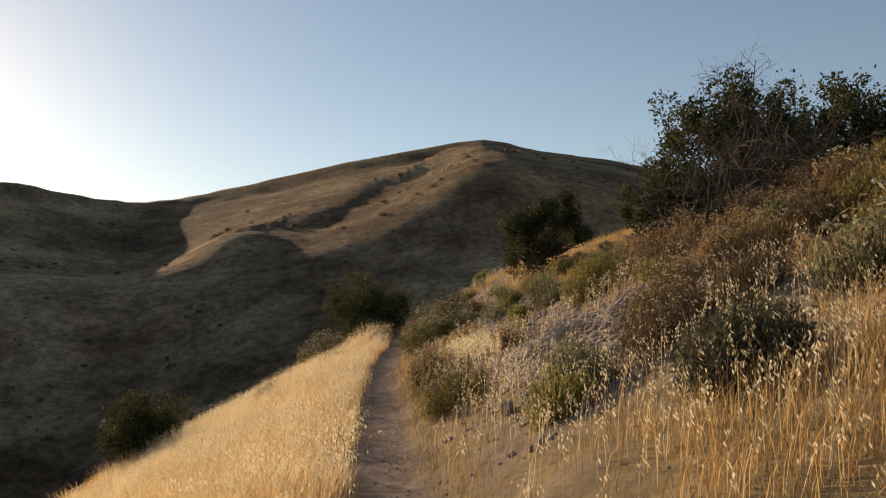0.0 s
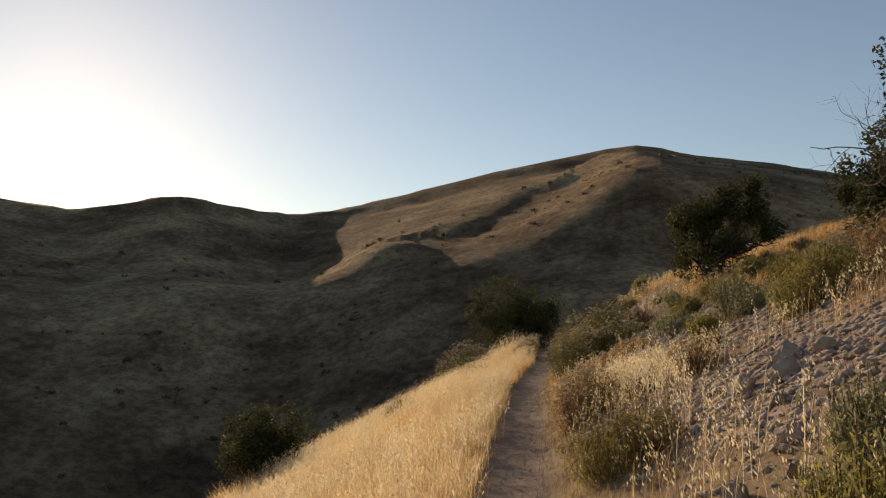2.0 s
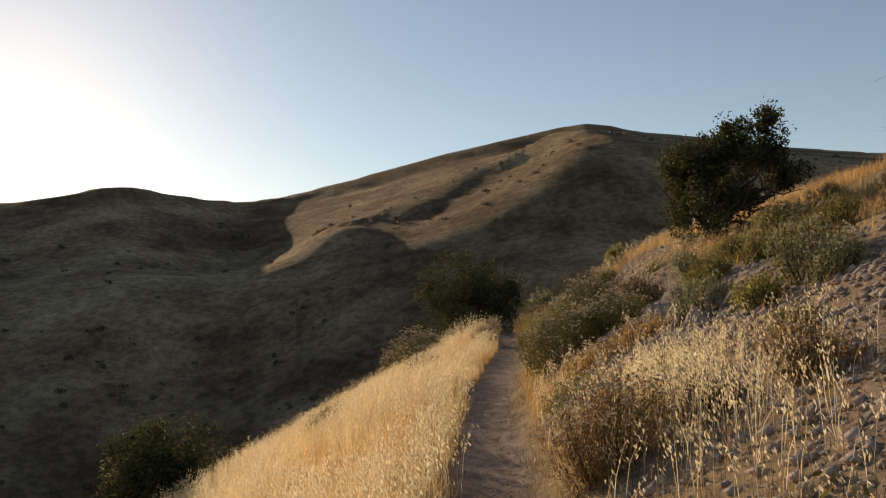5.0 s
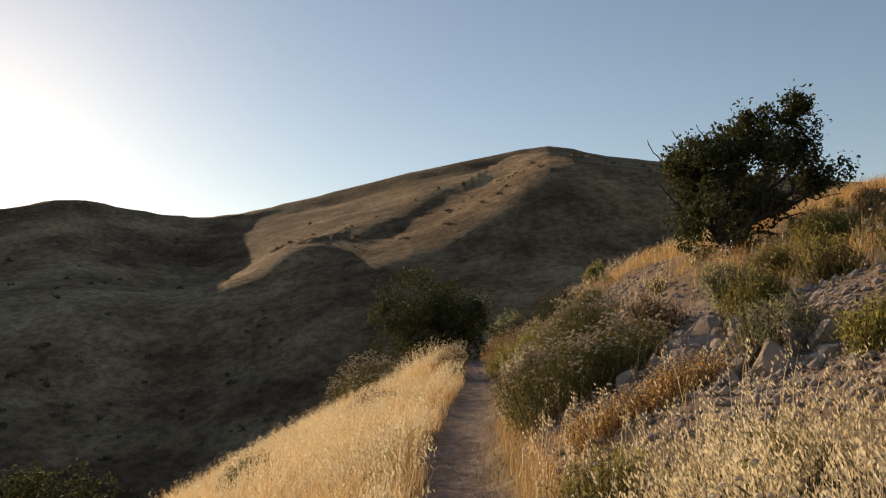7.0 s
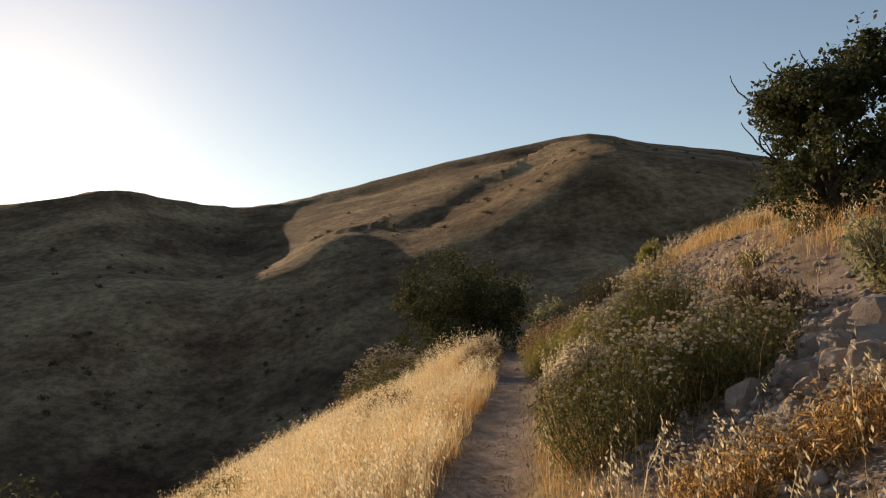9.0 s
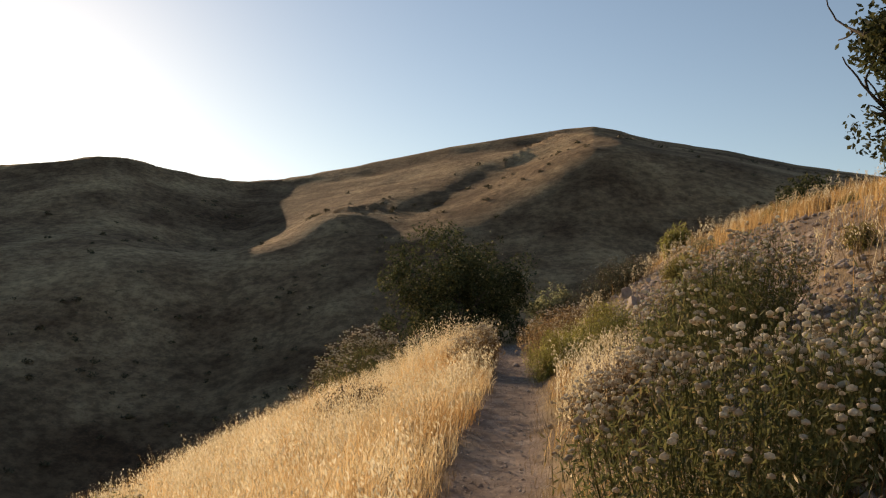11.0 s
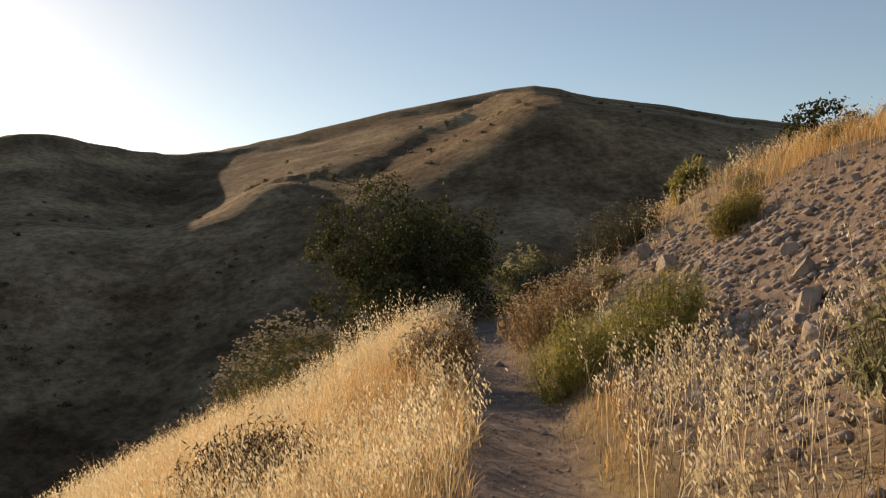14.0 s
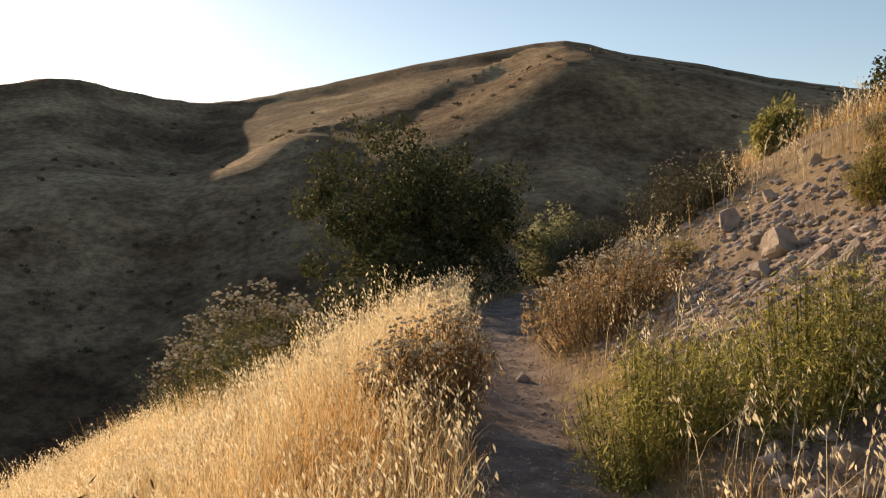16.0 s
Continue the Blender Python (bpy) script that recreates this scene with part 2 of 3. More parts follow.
SKYLINE = [(-180, 6.0), (-90, 7.0), (-60, 8.0), (-45, 9.4), (-35, 8.5), (-31.7, 8.1), (-29, 8.7), (-25.5, 9.5), (-23.8, 9.4), (-21.8, 9.0),
           (-19.5, 8.7), (-17, 8.55), (-14.2, 8.95), (-10.5, 9.85), (-6.5, 10.85), (-2.8, 11.8), (1.2, 12.55), (5.2, 13.2),
           (7.2, 13.35), (9.0, 13.05), (11.2, 12.45), (15.9, 11.65), (20.0, 10.65), (25, 9.7), (40, 7.5), (70, 6.5), (180, 6.0)]
SPUR_A = [(-78, 304), (-72, 310), (-59, 308), (-46, 316), (-33, 339), (-14, 393), (9, 427)]
RAVINE = [(-58, 275), (-46, 280), (-37, 299), (-29, 321), (-13, 364), (5, 401)]
SPUR_B = [(-43, 260), (-33, 274), (-18, 283), (-1, 298), (18, 316), (37, 346), (54, 395)]
# Added ridge, shaped to shade the low slope on its right from the sun.
SHADE_SPUR = [(-90, 225), (-80, 255), (-72, 280), (-64, 300)]


def lattice(ix, iy, seed):
    h = np.sin(ix * 127.1 + iy * 311.7 + seed * 74.7) * 43758.5453
    return h - np.floor(h)


def soft_noise(x, y, seed=0.0):
    """Smooth value noise from -1 to 1, one unit to a cell."""
    ix, iy = np.floor(x), np.floor(y)
    fx, fy = x - ix, y - iy
    ux, uy = fx * fx * fx * (fx * (fx * 6 - 15) + 10), fy * fy * fy * (fy * (fy * 6 - 15) + 10)
    low = lattice(ix, iy, seed) * (1 - ux) + lattice(ix + 1, iy, seed) * ux
    high = lattice(ix, iy + 1, seed) * (1 - ux) + lattice(ix + 1, iy + 1, seed) * ux
    return (low * (1 - uy) + high * uy) * 2 - 1


def layered(x, y, size, octaves=4, seed=0.0, rough=0.5):
    total, gain = np.zeros_like(x), 1.0
    for k in range(octaves):
        total = total + gain * soft_noise(x / size + 13.7 * k, y / size - 7.3 * k, seed + k)
        gain, size = gain * rough, size * 0.5
    return total


def to_line(x, y, line):
    """Distance to a line in plan, positive on its right, and how far along it the nearest place lies (by y)."""
    best = np.full(x.shape, 1e9)
    side, along = np.zeros(x.shape), np.zeros(x.shape)
    for (ax, ay), (bx, by) in zip(line[:-1], line[1:]):
        ex, ey = bx - ax, by - ay
        u = np.clip(((x - ax) * ex + (y - ay) * ey) / (ex * ex + ey * ey), 0, 1)
        px, py = ax + u * ex, ay + u * ey
        dist = np.hypot(x - px, y - py)
        near = dist < best
        best = np.where(near, dist, best)
        side = np.where(near, np.sign((x - ax) * ey - (y - ay) * ex), side)
        along = np.where(near, py, along)
    return best * np.where(side == 0, 1, side), along


def step(a, b, v):
    u = np.clip((v - a) / (b - a), 0, 1)
    return u * u * (3 - 2 * u)


def far_base(x, y):
    r, az = np.hypot(x, y - 12.0), np.degrees(np.arctan2(x, y - 12.0))
    level = np.interp(az, [a for a, _ in SKYLINE], [e for _, e in SKYLINE])
    rc = 505 - 45 * np.exp(-((az + 26) / 9) ** 2)
    zc = 1.6 + rc * np.tan(np.radians(level))
    rv, zv = 205.0 - 115.0 * step(-19, -9, az), -24.0
    u = (r - rv) / (rc - rv)
    full = 0.10
    rise = np.where(u < 1, np.where(u < 0, u, np.clip(u, 0, 1)) * (1 + full - full * np.clip(u, 0, 1)), 1 - 0.5 * (u - 1))
    z = zv + (zc - zv) * rise - 22.0 * (1 - step(0.05, 0.62, u)) * step(-19, -9, az)
    return np.maximum(z, -70.0), u


def ridge(x, y, line, width_left, width_right, shift=0.0):
    d = to_line(x, y, line)[0] - shift
    return np.exp(-(d / np.where(d < 0, width_left, width_right)) ** 2)


def far_height(x, y):
    z, u = far_base(x, y)
    body = step(0.02, 0.25, u) * (1 - step(0.89, 1.0, u))
    upper = step(250, 347, y)
    z = z + body * (4.5 * step(386, 440, y) * ridge(x, y, SPUR_A, 62, 13.5, 48) - 4.85 * upper * ridge(x, y, RAVINE, 162, 162, -42)
                    - 3.4 * upper * ridge(x, y, RAVINE, 16, 30, 6) + 16.5 * upper * ridge(x, y, SPUR_B, 49, 273, 34) + 7.6 * ridge(x, y, SHADE_SPUR, 34, 24))
    gullies = np.abs(layered(x, y + 0.35 * x, 95, 4, 5.0)) - 0.4
    z = z - body * 2.0 * gullies + body * layered(x, y, 30, 3, 9.0) * 0.5
    r, az = np.hypot(x, y - 12.0), np.degrees(np.arctan2(x, y - 12.0))
    # Left foot raised so the low slope beside it turns away from the sun.
    z = z + 8.0 * (1 - step(-19, -8, az)) * (1 - step(0.28, 0.55, u))
    level = np.interp(az, [a for a, _ in SKYLINE], [e for _, e in SKYLINE])
    return np.where(u < 1, np.minimum(z, 1.6 + r * np.tan(np.radians(level - 2.1 * np.clip(1 - u, 0, 1)))), z)


def slope_profile(d, along):
    """Height across the trail: a trodden dish, the long bank above it and the grassy fall below. The bank steepens along the way."""
    steep = np.interp(along, [4, 10, 20, 29], [0.50, 0.53, 0.53, 0.68])
    right = np.clip(d - 0.36, 0, None)
    left = np.clip(-d - 0.42, 0, None)
    up = 0.05 * step(0.3, 0.6, d) + steep * np.minimum(right, 3.2) + np.interp(along, [16, 24], [0.45, 0.36]) * np.clip(right - 3.2, 0, 4.8) + 0.2 * np.clip(right - 8, 0, None)
    down = 0.44 * left + 0.012 * np.clip(left - 2.0, 0, 10) ** 2 + 0.22 * np.clip(left - 12, 0, None)
    return np.where(d > 0, up, -down) - 0.03 * (1 - np.clip(np.abs(d) / 0.4, 0, 1) ** 2)


def near_height(x, y):
    d, along = to_line(x, y, TRAIL)
    z = np.interp(along, [a for a, _ in TRAIL_Z], [b for _, b in TRAIL_Z]) + slope_profile(d, along)
    off = np.clip((np.abs(d) - 0.3) / 0.8, 0, 1)
    z = z + off * (0.10 * layered(x, y, 2.6, 3, 1.0) + 0.03 * layered(x, y, 0.5, 2, 2.0)) + 0.012 * layered(x, y, 0.35, 2, 3.0)
    return z + off * 0.6 * layered(x, y, 14, 2, 4.0) * np.clip((np.abs(d) - 4) / 10, 0, 1)


def ground_height(x, y):
    x, y = np.asarray(x, float), np.asarray(y, float)
    a, b = near_height(x, y), far_height(x, y)
    k = 6.0
    far_off = np.clip((np.hypot(x, y - 20) - 40) / 40, 0, 1)
    h = np.clip(0.5 + 0.5 * (a - b) / k, 0, 1)
    blend = b * (1 - h) + a * h + k * h * (1 - h)
    return np.where(far_off > 0, blend * far_off + a * (1 - far_off), a)


def ground_at(x, y):
    return float(ground_height(np.array([x]), np.array([y]))[0])

# ---------------------------------------------------------------- ground
def spaced(lo, hi, fine_lo, fine_hi, fine, growth):
    mid = list(np.arange(fine_lo, fine_hi + 1e-6, fine))
    up, s = [mid[-1]], fine
    while up[-1] < hi:
        s = min(s * (1 + growth * 1.0), 8.0)
        up.append(up[-1] + s)
    down, s = [mid[0]], fine
    while down[-1] > lo:
        s = min(s * (1 + growth), 8.0)
        down.append(down[-1] - s)
    return np.array(down[:0:-1] + mid + up[1:])


def stony(x, y):
    """How bare and stony the bank is, 0 to 1."""
    d, along = to_line(x, y, TRAIL)
    a = np.exp(-(((x - 2.3) / 1.3) ** 2 + ((y - 10.5) / 3.2) ** 2))
    b = np.exp(-(((x - 2.5) / 1.5) ** 2 + ((y - 18.2) / 3.0) ** 2))
    c = np.exp(-(((x - 2.3) / 1.6) ** 2 + ((y - 27.8) / 4.2) ** 2))
    e = 0.75 * np.exp(-(((x - 3.0) / 1.2) ** 2 + ((y - 14.0) / 3.5) ** 2))
    band = np.interp(along, [9, 14, 18], [0.4, 0.5, 0.75]) * np.exp(-((d - 2.25) / 0.75) ** 2) * step(8.5, 10, along) * (1 - step(32.5, 35, along)) * (0.8 + 0.35 * layered(x, y, 1.3, 2, 41.0))
    return np.clip(np.maximum.reduce([a, b, c, e, band]) * 1.3, 0, 1) * step(0.5, 1.0, d)


def build_ground():
    xs = spaced(-950, 950, -5.5, 6.5, 0.19, 0.032)
    ys = spaced(-260, 1100, -2.0, 42.0, 0.23, 0.032)
    gx, gy = np.meshgrid(xs, ys)
    x, y = gx.ravel(), gy.ravel()
    z = ground_height(x, y)
    n, m = len(xs), len(ys)
    i = (np.arange(m - 1)[:, None] * n + np.arange(n - 1)[None, :]).ravel()
    me = mesh_of("ground", np.stack([x, y, z], 1), np.stack([i, i + 1, i + n + 1, i + n], 1), GROUND, True)
    d, _ = to_line(x, y, TRAIL)
    bare = np.maximum(1 - step(0.30, 0.55, np.abs(d) + 0.10 * layered(x, y, 0.6, 2, 7.0)), stony(x, y))
    bare = np.maximum(bare, step(0.45, 0.8, d) * (0.62 + 0.4 * layered(x, y, 1.8, 3, 8.0)).clip(0, 1))
    wild = step(25, 70, np.hypot(x, y - 20))
    cover = np.stack([bare, wild, np.zeros_like(bare), np.ones_like(bare)], 1).astype(np.float32)
    att = me.attributes.new("cover", "FLOAT_COLOR", "POINT")
    att.data.foreach_set("color", cover.ravel())
    ob = new("ground", me)
    return tagged(ob, "dry grassy hillside with a bare dirt trail and rolling hills beyond", "ground", kind="structure")


GROUND_SHEET = build_ground()

# ---------------------------------------------------------------- shrubs and trees
def clump_places(rng, centres, radii, n):
    """Places thick near the surface of several uneven clumps."""
    k = rng.integers(0, len(centres), n)
    r = rng.uniform(0.35, 1.0, n) ** 0.6
    return np.asarray(centres)[k] + swirl(rng, n) * (r * np.asarray(radii)[k])[:, None]


def oak(name, x, y, wide, tall, count, leaf, label, category, seed, trunk=0.25, bare=0, mat=None, lift=0.0, lobes=()):
    """An oak of several limbs. lobes: foliage masses (across, up, radius) where the crown is open and uneven."""
    rng = np.random.default_rng(seed)
    ob = thing(name, x, y)
    ends = []
    for k in range(5):
        a = rng.uniform(0, 2 * math.pi)
        way = np.array((math.cos(a) * 0.32 * wide / tall, math.sin(a) * 0.32 * wide / tall, 1.0))
        if lobes:
            across, up, _ = lobes[k]
            way = np.array((across * 0.8, rng.normal(0, 0.25), up))
        r, e = branching(rng, (0.12 * math.cos(a), 0.12 * math.sin(a), -0.15), way / np.linalg.norm(way), tall * 0.36, trunk * 0.3, 3, 0.42)
        ends += e
        part("limb", tubes("limb", r, BARK), ob, "dark twisted limb")
    ends = np.array(ends)
    n = 120
    centres = []
    while len(centres) < n:
        p = swirl(rng, 1)[0] * rng.uniform(0.02, 1.0) ** 0.55
        c = np.array((p[0] * wide * 0.42, p[1] * wide * 0.42, tall * (lift + (1 - lift) * (0.5 + 0.42 * p[2]))))
        if len(centres) % 4 == 0:
            c[2] = tall * (lift + rng.uniform(0.08, 0.3))
        if lobes:
            across, up, radius = lobes[len(centres) % len(lobes)]
            c = np.array((across, rng.normal(0, 0.28 * wide * 0.5), up)) + p * radius * (0.85, 1.1, 0.85)
        centres.append(c)
    centres = np.array(centres)
    if not lobes:
        centres = np.concatenate([centres, ends[(ends[:, 2] > tall * lift) & (np.hypot(ends[:, 0], ends[:, 1]) < wide * 0.5)][: n // 2]])
    centres[:, 2] = np.clip(centres[:, 2], 0.12, tall * 0.97)
    radii = rng.uniform(0.05, 0.13, len(centres)) * (wide + tall) * (0.42 if lobes else 0.5)
    where = clump_places(rng, centres, radii, count)
    where = where[where[:, 2] > 0.02]
    spray = centres[rng.integers(0, len(centres), count // 10)] * (1.03, 1.03, 1.02) + swirl(rng, count // 10) * 0.105 * (wide + tall) * 0.5
    where = np.concatenate([where, spray[(spray[:, 2] > 0.05) & (spray[:, 2] < tall * 1.07)]])
    tagged(part("crown", leaves(rng, where, leaf, mat or OAK_LEAF, "crown"), ob, "dense small leaves"), kind="stuff")
    for k in range(bare):
        a = rng.uniform(0, 2 * math.pi)
        way = np.array((math.cos(a) * 0.5, math.sin(a) * 0.5, 1.0))
        r, _ = branching(rng, (way[0] * wide * 0.3, way[1] * wide * 0.3, tall * 0.45), way / np.linalg.norm(way), tall * 0.3, 0.03, 4, 0.6)
        part("dead_limb", tubes("dead_limb", r, DEAD_WOOD, 4), ob, "bare grey dead limb")
    return tagged(ob, label, category)


def bush(name, x, y, wide, tall, count, leaf, mat, label, seed, flowers=0, head=0.013, twig=None, upright=0.8, category="shrub"):
    """A low shrub of many thin stems, with leaves along them and sometimes round flower heads."""
    rng = np.random.default_rng(seed)
    ob = thing(name, x, y)
    base = ground_at(x, y)
    stems, tips, along = [], [], []
    n = int(70 + 60 * wide)
    for k in range(n):
        a, r = rng.uniform(0, 2 * math.pi), math.sqrt(rng.uniform(0, 1))
        tip = np.array((math.cos(a) * r * wide * 0.5, math.sin(a) * r * wide * 0.5, tall * (1 - 0.45 * r * r) * rng.uniform(0.75, 1.05)))
        foot = np.array((tip[0] * 0.5, tip[1] * 0.5, -0.05))
        low = float(ground_height(np.array([x + foot[0] * 1.4]), np.array([y + foot[1] * 1.4]))[0]) - base
        foot[2] += low
        tip[2] += low * 0.8
        mid = foot * 0.5 + tip * 0.5 + np.array((tip[0] * 0.12, tip[1] * 0.12, 0.06 * tall))
        pts = [foot, mid, tip]
        stems.append((pts, [0.004, 0.0028, 0.0015]))
        tips.append(tip)
        for u in rng.uniform(0.04, 1.0, max(2, count // n)):
            q = (1 - u) ** 2 * foot + 2 * u * (1 - u) * mid + u * u * tip
            along.append(q + rng.normal(0, 0.03 + 0.03 * wide, 3))
    tagged(part("stem", tubes("stem", stems, twig or BROWN_TWIG, 3), ob, "thin woody stems"), kind="stuff")
    along = np.array(along)
    tagged(part("foliage", leaves(rng, along, leaf, mat, "foliage", 4.2, upright), ob), kind="stuff")
    if flowers:
        ring = [(0.89 * math.cos(math.radians(72 * k)), 0.89 * math.sin(math.radians(72 * k)), 0.45) for k in range(5)]
        low = [(0.89 * math.cos(math.radians(72 * k + 36)), 0.89 * math.sin(math.radians(72 * k + 36)), -0.35) for k in range(5)]
        ball = np.array([(0, 0, 1)] + ring + low + [(0, 0, -0.7)], float)
        tri = []
        for k in range(5):
            q = (k + 1) % 5
            tri += [(0, 1 + k, 1 + q), (1 + k, 6 + k, 1 + q), (1 + q, 6 + k, 6 + q), (11, 6 + q, 6 + k)]
        tri = np.array(tri)
        vs, fs, runs = [], [], []
        for k in range(flowers):
            tip = tips[int(rng.integers(0, len(tips)))] + rng.normal(0, 0.05, 3) * (1, 1, 0.4)
            top = tip + np.array((rng.normal(0, 0.03), rng.normal(0, 0.03), rng.uniform(0.04, 0.13)))
            runs.append(([tip - (0, 0, 0.05), (tip + top) / 2 + rng.normal(0, 0.008, 3), top], [0.0016, 0.0013, 0.001]))
            for j in range(int(rng.integers(1, 3))):
                s = head * rng.uniform(0.6, 1.2)
                fs.append(tri + len(vs) * 12)
                vs.append(ball * (s, s, s * 0.8) * rng.uniform(0.82, 1.12, (12, 1)) + top + rng.normal(0, head * 0.8, 3) * (1, 1, 0.5))
        tagged(part("flower_head", mesh_of("flower_head", np.concatenate(vs), np.concatenate(fs), FLOWER, True), ob, "round cream flower heads"), kind="stuff")
        tagged(part("flower_stalk", tubes("flower_stalk", runs, twig or RUST_LEAF, 3), ob), kind="stuff")
    return tagged(ob, label, category)


def dead_tree(x, y, tall, seed, lean=(0, 0), thick=0.055):
    rng = np.random.default_rng(seed)
    ob = thing("dead_tree", x, y)
    for k in range(7):
        a = rng.uniform(0, 2 * math.pi)
        way = np.array((0.45 * math.cos(a) + lean[0], 0.45 * math.sin(a) + lean[1], 1.0))
        r, _ = branching(rng, (0.1 * math.cos(a), 0.1 * math.sin(a), -0.2), way / np.linalg.norm(way), tall * 0.34, thick, 5, 0.62)
        part("limb", tubes("limb", r, DEAD_WOOD, 4), ob)
    return tagged(ob, "bare dead shrub with tangled grey-brown branches", "dead tree")


oak("oak_shrub", -0.9, 39.6, 5.0, 4.3, 42000, 0.056, "large dark green oak shrub beside the trail's bend", "shrub", 11, 0.3)
OAK_LOBES = [(-0.35, 1.7, 0.46), (0.45, 2.05, 0.46), (1.05, 2.25, 0.44), (1.15, 1.65, 0.4), (0.65, 1.6, 0.45), (-0.45, 1.15, 0.45), (0.1, 1.15, 0.5),
             (-0.5, 0.5, 0.5), (0.1, 0.4, 0.5), (1.45, 1.25, 0.2), (-0.75, 1.6, 0.25), (0.5, 0.75, 0.4), (0.1, 1.6, 0.45)]
oak("oak_tree", 4.5, 24.5, 2.7, 2.8, 28000, 0.046, "small dark green oak tree with an open uneven crown", "tree", 12, 0.3, 0, None, 0.0, OAK_LOBES)
oak("oak_shrub", 8.0, 17.7, 4.6, 3.2, 34000, 0.062, "broad dark green oak thicket high on the bank", "shrub", 13, 0.3, 4)
oak("oak_shrub", 11.2, 18.9, 3.2, 2.9, 12000, 0.07, "olive green oak shrub behind the thicket", "shrub", 14, 0.3)
oak("oak_shrub", 6.1, 17.1, 2.3, 2.1, 13000, 0.05, "low leafy skirt of the oak thicket on the bank", "shrub", 24, 0.2)
dead_tree(5.7, 14.7, 3.1, 15, (0.0, 0), 0.042)
dead_tree(6.4, 14.4, 3.8, 22, (0.02, 0), 0.045)
dead_tree(7.1, 14.8, 3.8, 23, (0.05, 0), 0.045)
bush("buckwheat_bush", -3.3, 24.2, 0.9, 0.62, 5000, 0.015, BUCK_LEAF, "grey-green bush half sunk in golden grass", 69, 60, 0.016, BUCK_LEAF)
oak("oak_shrub", -7.1, 25.2, 3.2, 2.4, 16000, 0.056, "dark green oak shrub below the golden grass", "shrub", 16, 0.2)
oak("oak_shrub", -13.5, 28.0, 3.4, 2.4, 9000, 0.08, "dusty green shrub low on the slope", "shrub", 17, 0.2)
oak("oak_shrub", -20.0, 33.0, 4.0, 2.6, 9000, 0.09, "dusty green shrub low on the slope", "shrub", 18, 0.2)
oak("oak_tree", 9.3, 40.6, 2.4, 2.6, 8000, 0.07, "small dark oak tree on the crest of the bank", "tree", 19, 0.2, 0, None, 0.2)
oak("oak_shrub", 1.9, 40.6, 1.6, 1.8, 8000, 0.045, "pale grey-green leafy shrub at the trail's bend", "shrub", 20, 0.12, 0, SAGE_LEAF)
dead_tree(-2.9, 37.4, 2.6, 21, (-0.25, 0))
bush("sage_bush", 2.3, 5.1, 0.85, 0.55, 6500, 0.017, DARK_SAGE, "dark grey-green sage bush on the bank", 30)
bush("buckwheat_bush", 2.5, 7.1, 0.95, 0.5, 6000, 0.014, BROWN_TWIG, "brown buckwheat bush with dry rusty flower heads", 31, 200, 0.012)
bush("green_bush", 1.4, 6.8, 0.6, 0.42, 2600, 0.014, GREEN_TWIG, "low green bush by the trail", 32)
bush("dry_bush", 0.82, 10.4, 0.95, 0.5, 4200, 0.014, OLIVE_LEAF, "low olive and rust dry bush by the trail", 33, 220, twig=RUST_LEAF)
bush("dry_bush", 0.75, 13.6, 0.9, 0.62, 4000, 0.015, RUST_LEAF, "low brown dry bush by the trail", 34, 260)
bush("olive_bush", 3.6, 13.9, 1.15, 0.72, 8000, 0.015, OLIVE_LEAF, "yellow-olive rabbitbrush on the bank", 35, twig=OLIVE_LEAF)
bush("dry_bush", 4.2, 12.0, 1.4, 0.65, 6000, 0.016, BROWN_TWIG, "grey-brown dry bush on the bank", 36)
bush("small_bush", 2.45, 14.8, 0.4, 0.3, 1400, 0.012, OLIVE_LEAF, "tiny olive bush on stony ground", 37)
bush("small_bush", 2.4, 17.6, 0.8, 0.5, 3000, 0.014, SAGE_LEAF, "small grey-green bush on the bank", 38)
bush("olive_bush", 0.8, 16.4, 0.7, 0.45, 3000, 0.013, OLIVE_LEAF, "small olive bush by the trail", 39, twig=OLIVE_LEAF)
bush("buckwheat_bush", 0.98, 20.2, 1.35, 0.80, 12000, 0.012, BUCK_LEAF, "large grey-green buckwheat bush full of cream flower heads", 40, 460, 0.0165, BUCK_LEAF)
bush("buckwheat_bush", 1.7, 20.3, 1.2, 0.62, 9500, 0.012, BUCK_LEAF, "grey-green buckwheat bush full of cream flower heads", 41, 260, 0.017, BUCK_LEAF)
bush("buckwheat_bush", 1.68, 22.8, 1.25, 0.88, 11000, 0.012, BUCK_LEAF, "tall grey-green buckwheat bush full of cream flower heads", 57, 320, 0.019, BUCK_LEAF)
bush("dry_bush", 0.98, 22.2, 0.85, 0.48, 5000, 0.013, BROWN_TWIG, "low rust-brown buckwheat by the trail", 58, 520, 0.016)
bush("dark_bush", 1.85, 24.0, 0.75, 0.62, 6000, 0.014, DARK_SAGE, "dark green bush on the bank behind buckwheat", 64)
bush("olive_bush", 3.05, 19.7, 0.75, 0.42, 4500, 0.013, OLIVE_LEAF, "low olive bush above the rock outcrop", 65, twig=OLIVE_LEAF)
bush("green_bush", 2.75, 16.6, 0.55, 0.36, 3500, 0.013, GREEN_TWIG, "low bright green bush above stony ground", 66)
bush("dry_bush", 1.2, 18.1, 0.8, 0.24, 4500, 0.012, ORANGE_STRAW, "low golden-brown dry bush by the trail", 67, 260, 0.011)
bush("dry_bush", 1.75, 17.9, 0.7, 0.24, 4000, 0.012, ORANGE_STRAW, "low golden-brown dry bush by the rocks", 70, 200, 0.011)
bush("dry_bush", 3.1, 8.2, 0.9, 0.5, 5000, 0.013, BROWN_TWIG, "grey-brown dry bush on the ochre bank", 68, 120, 0.012)
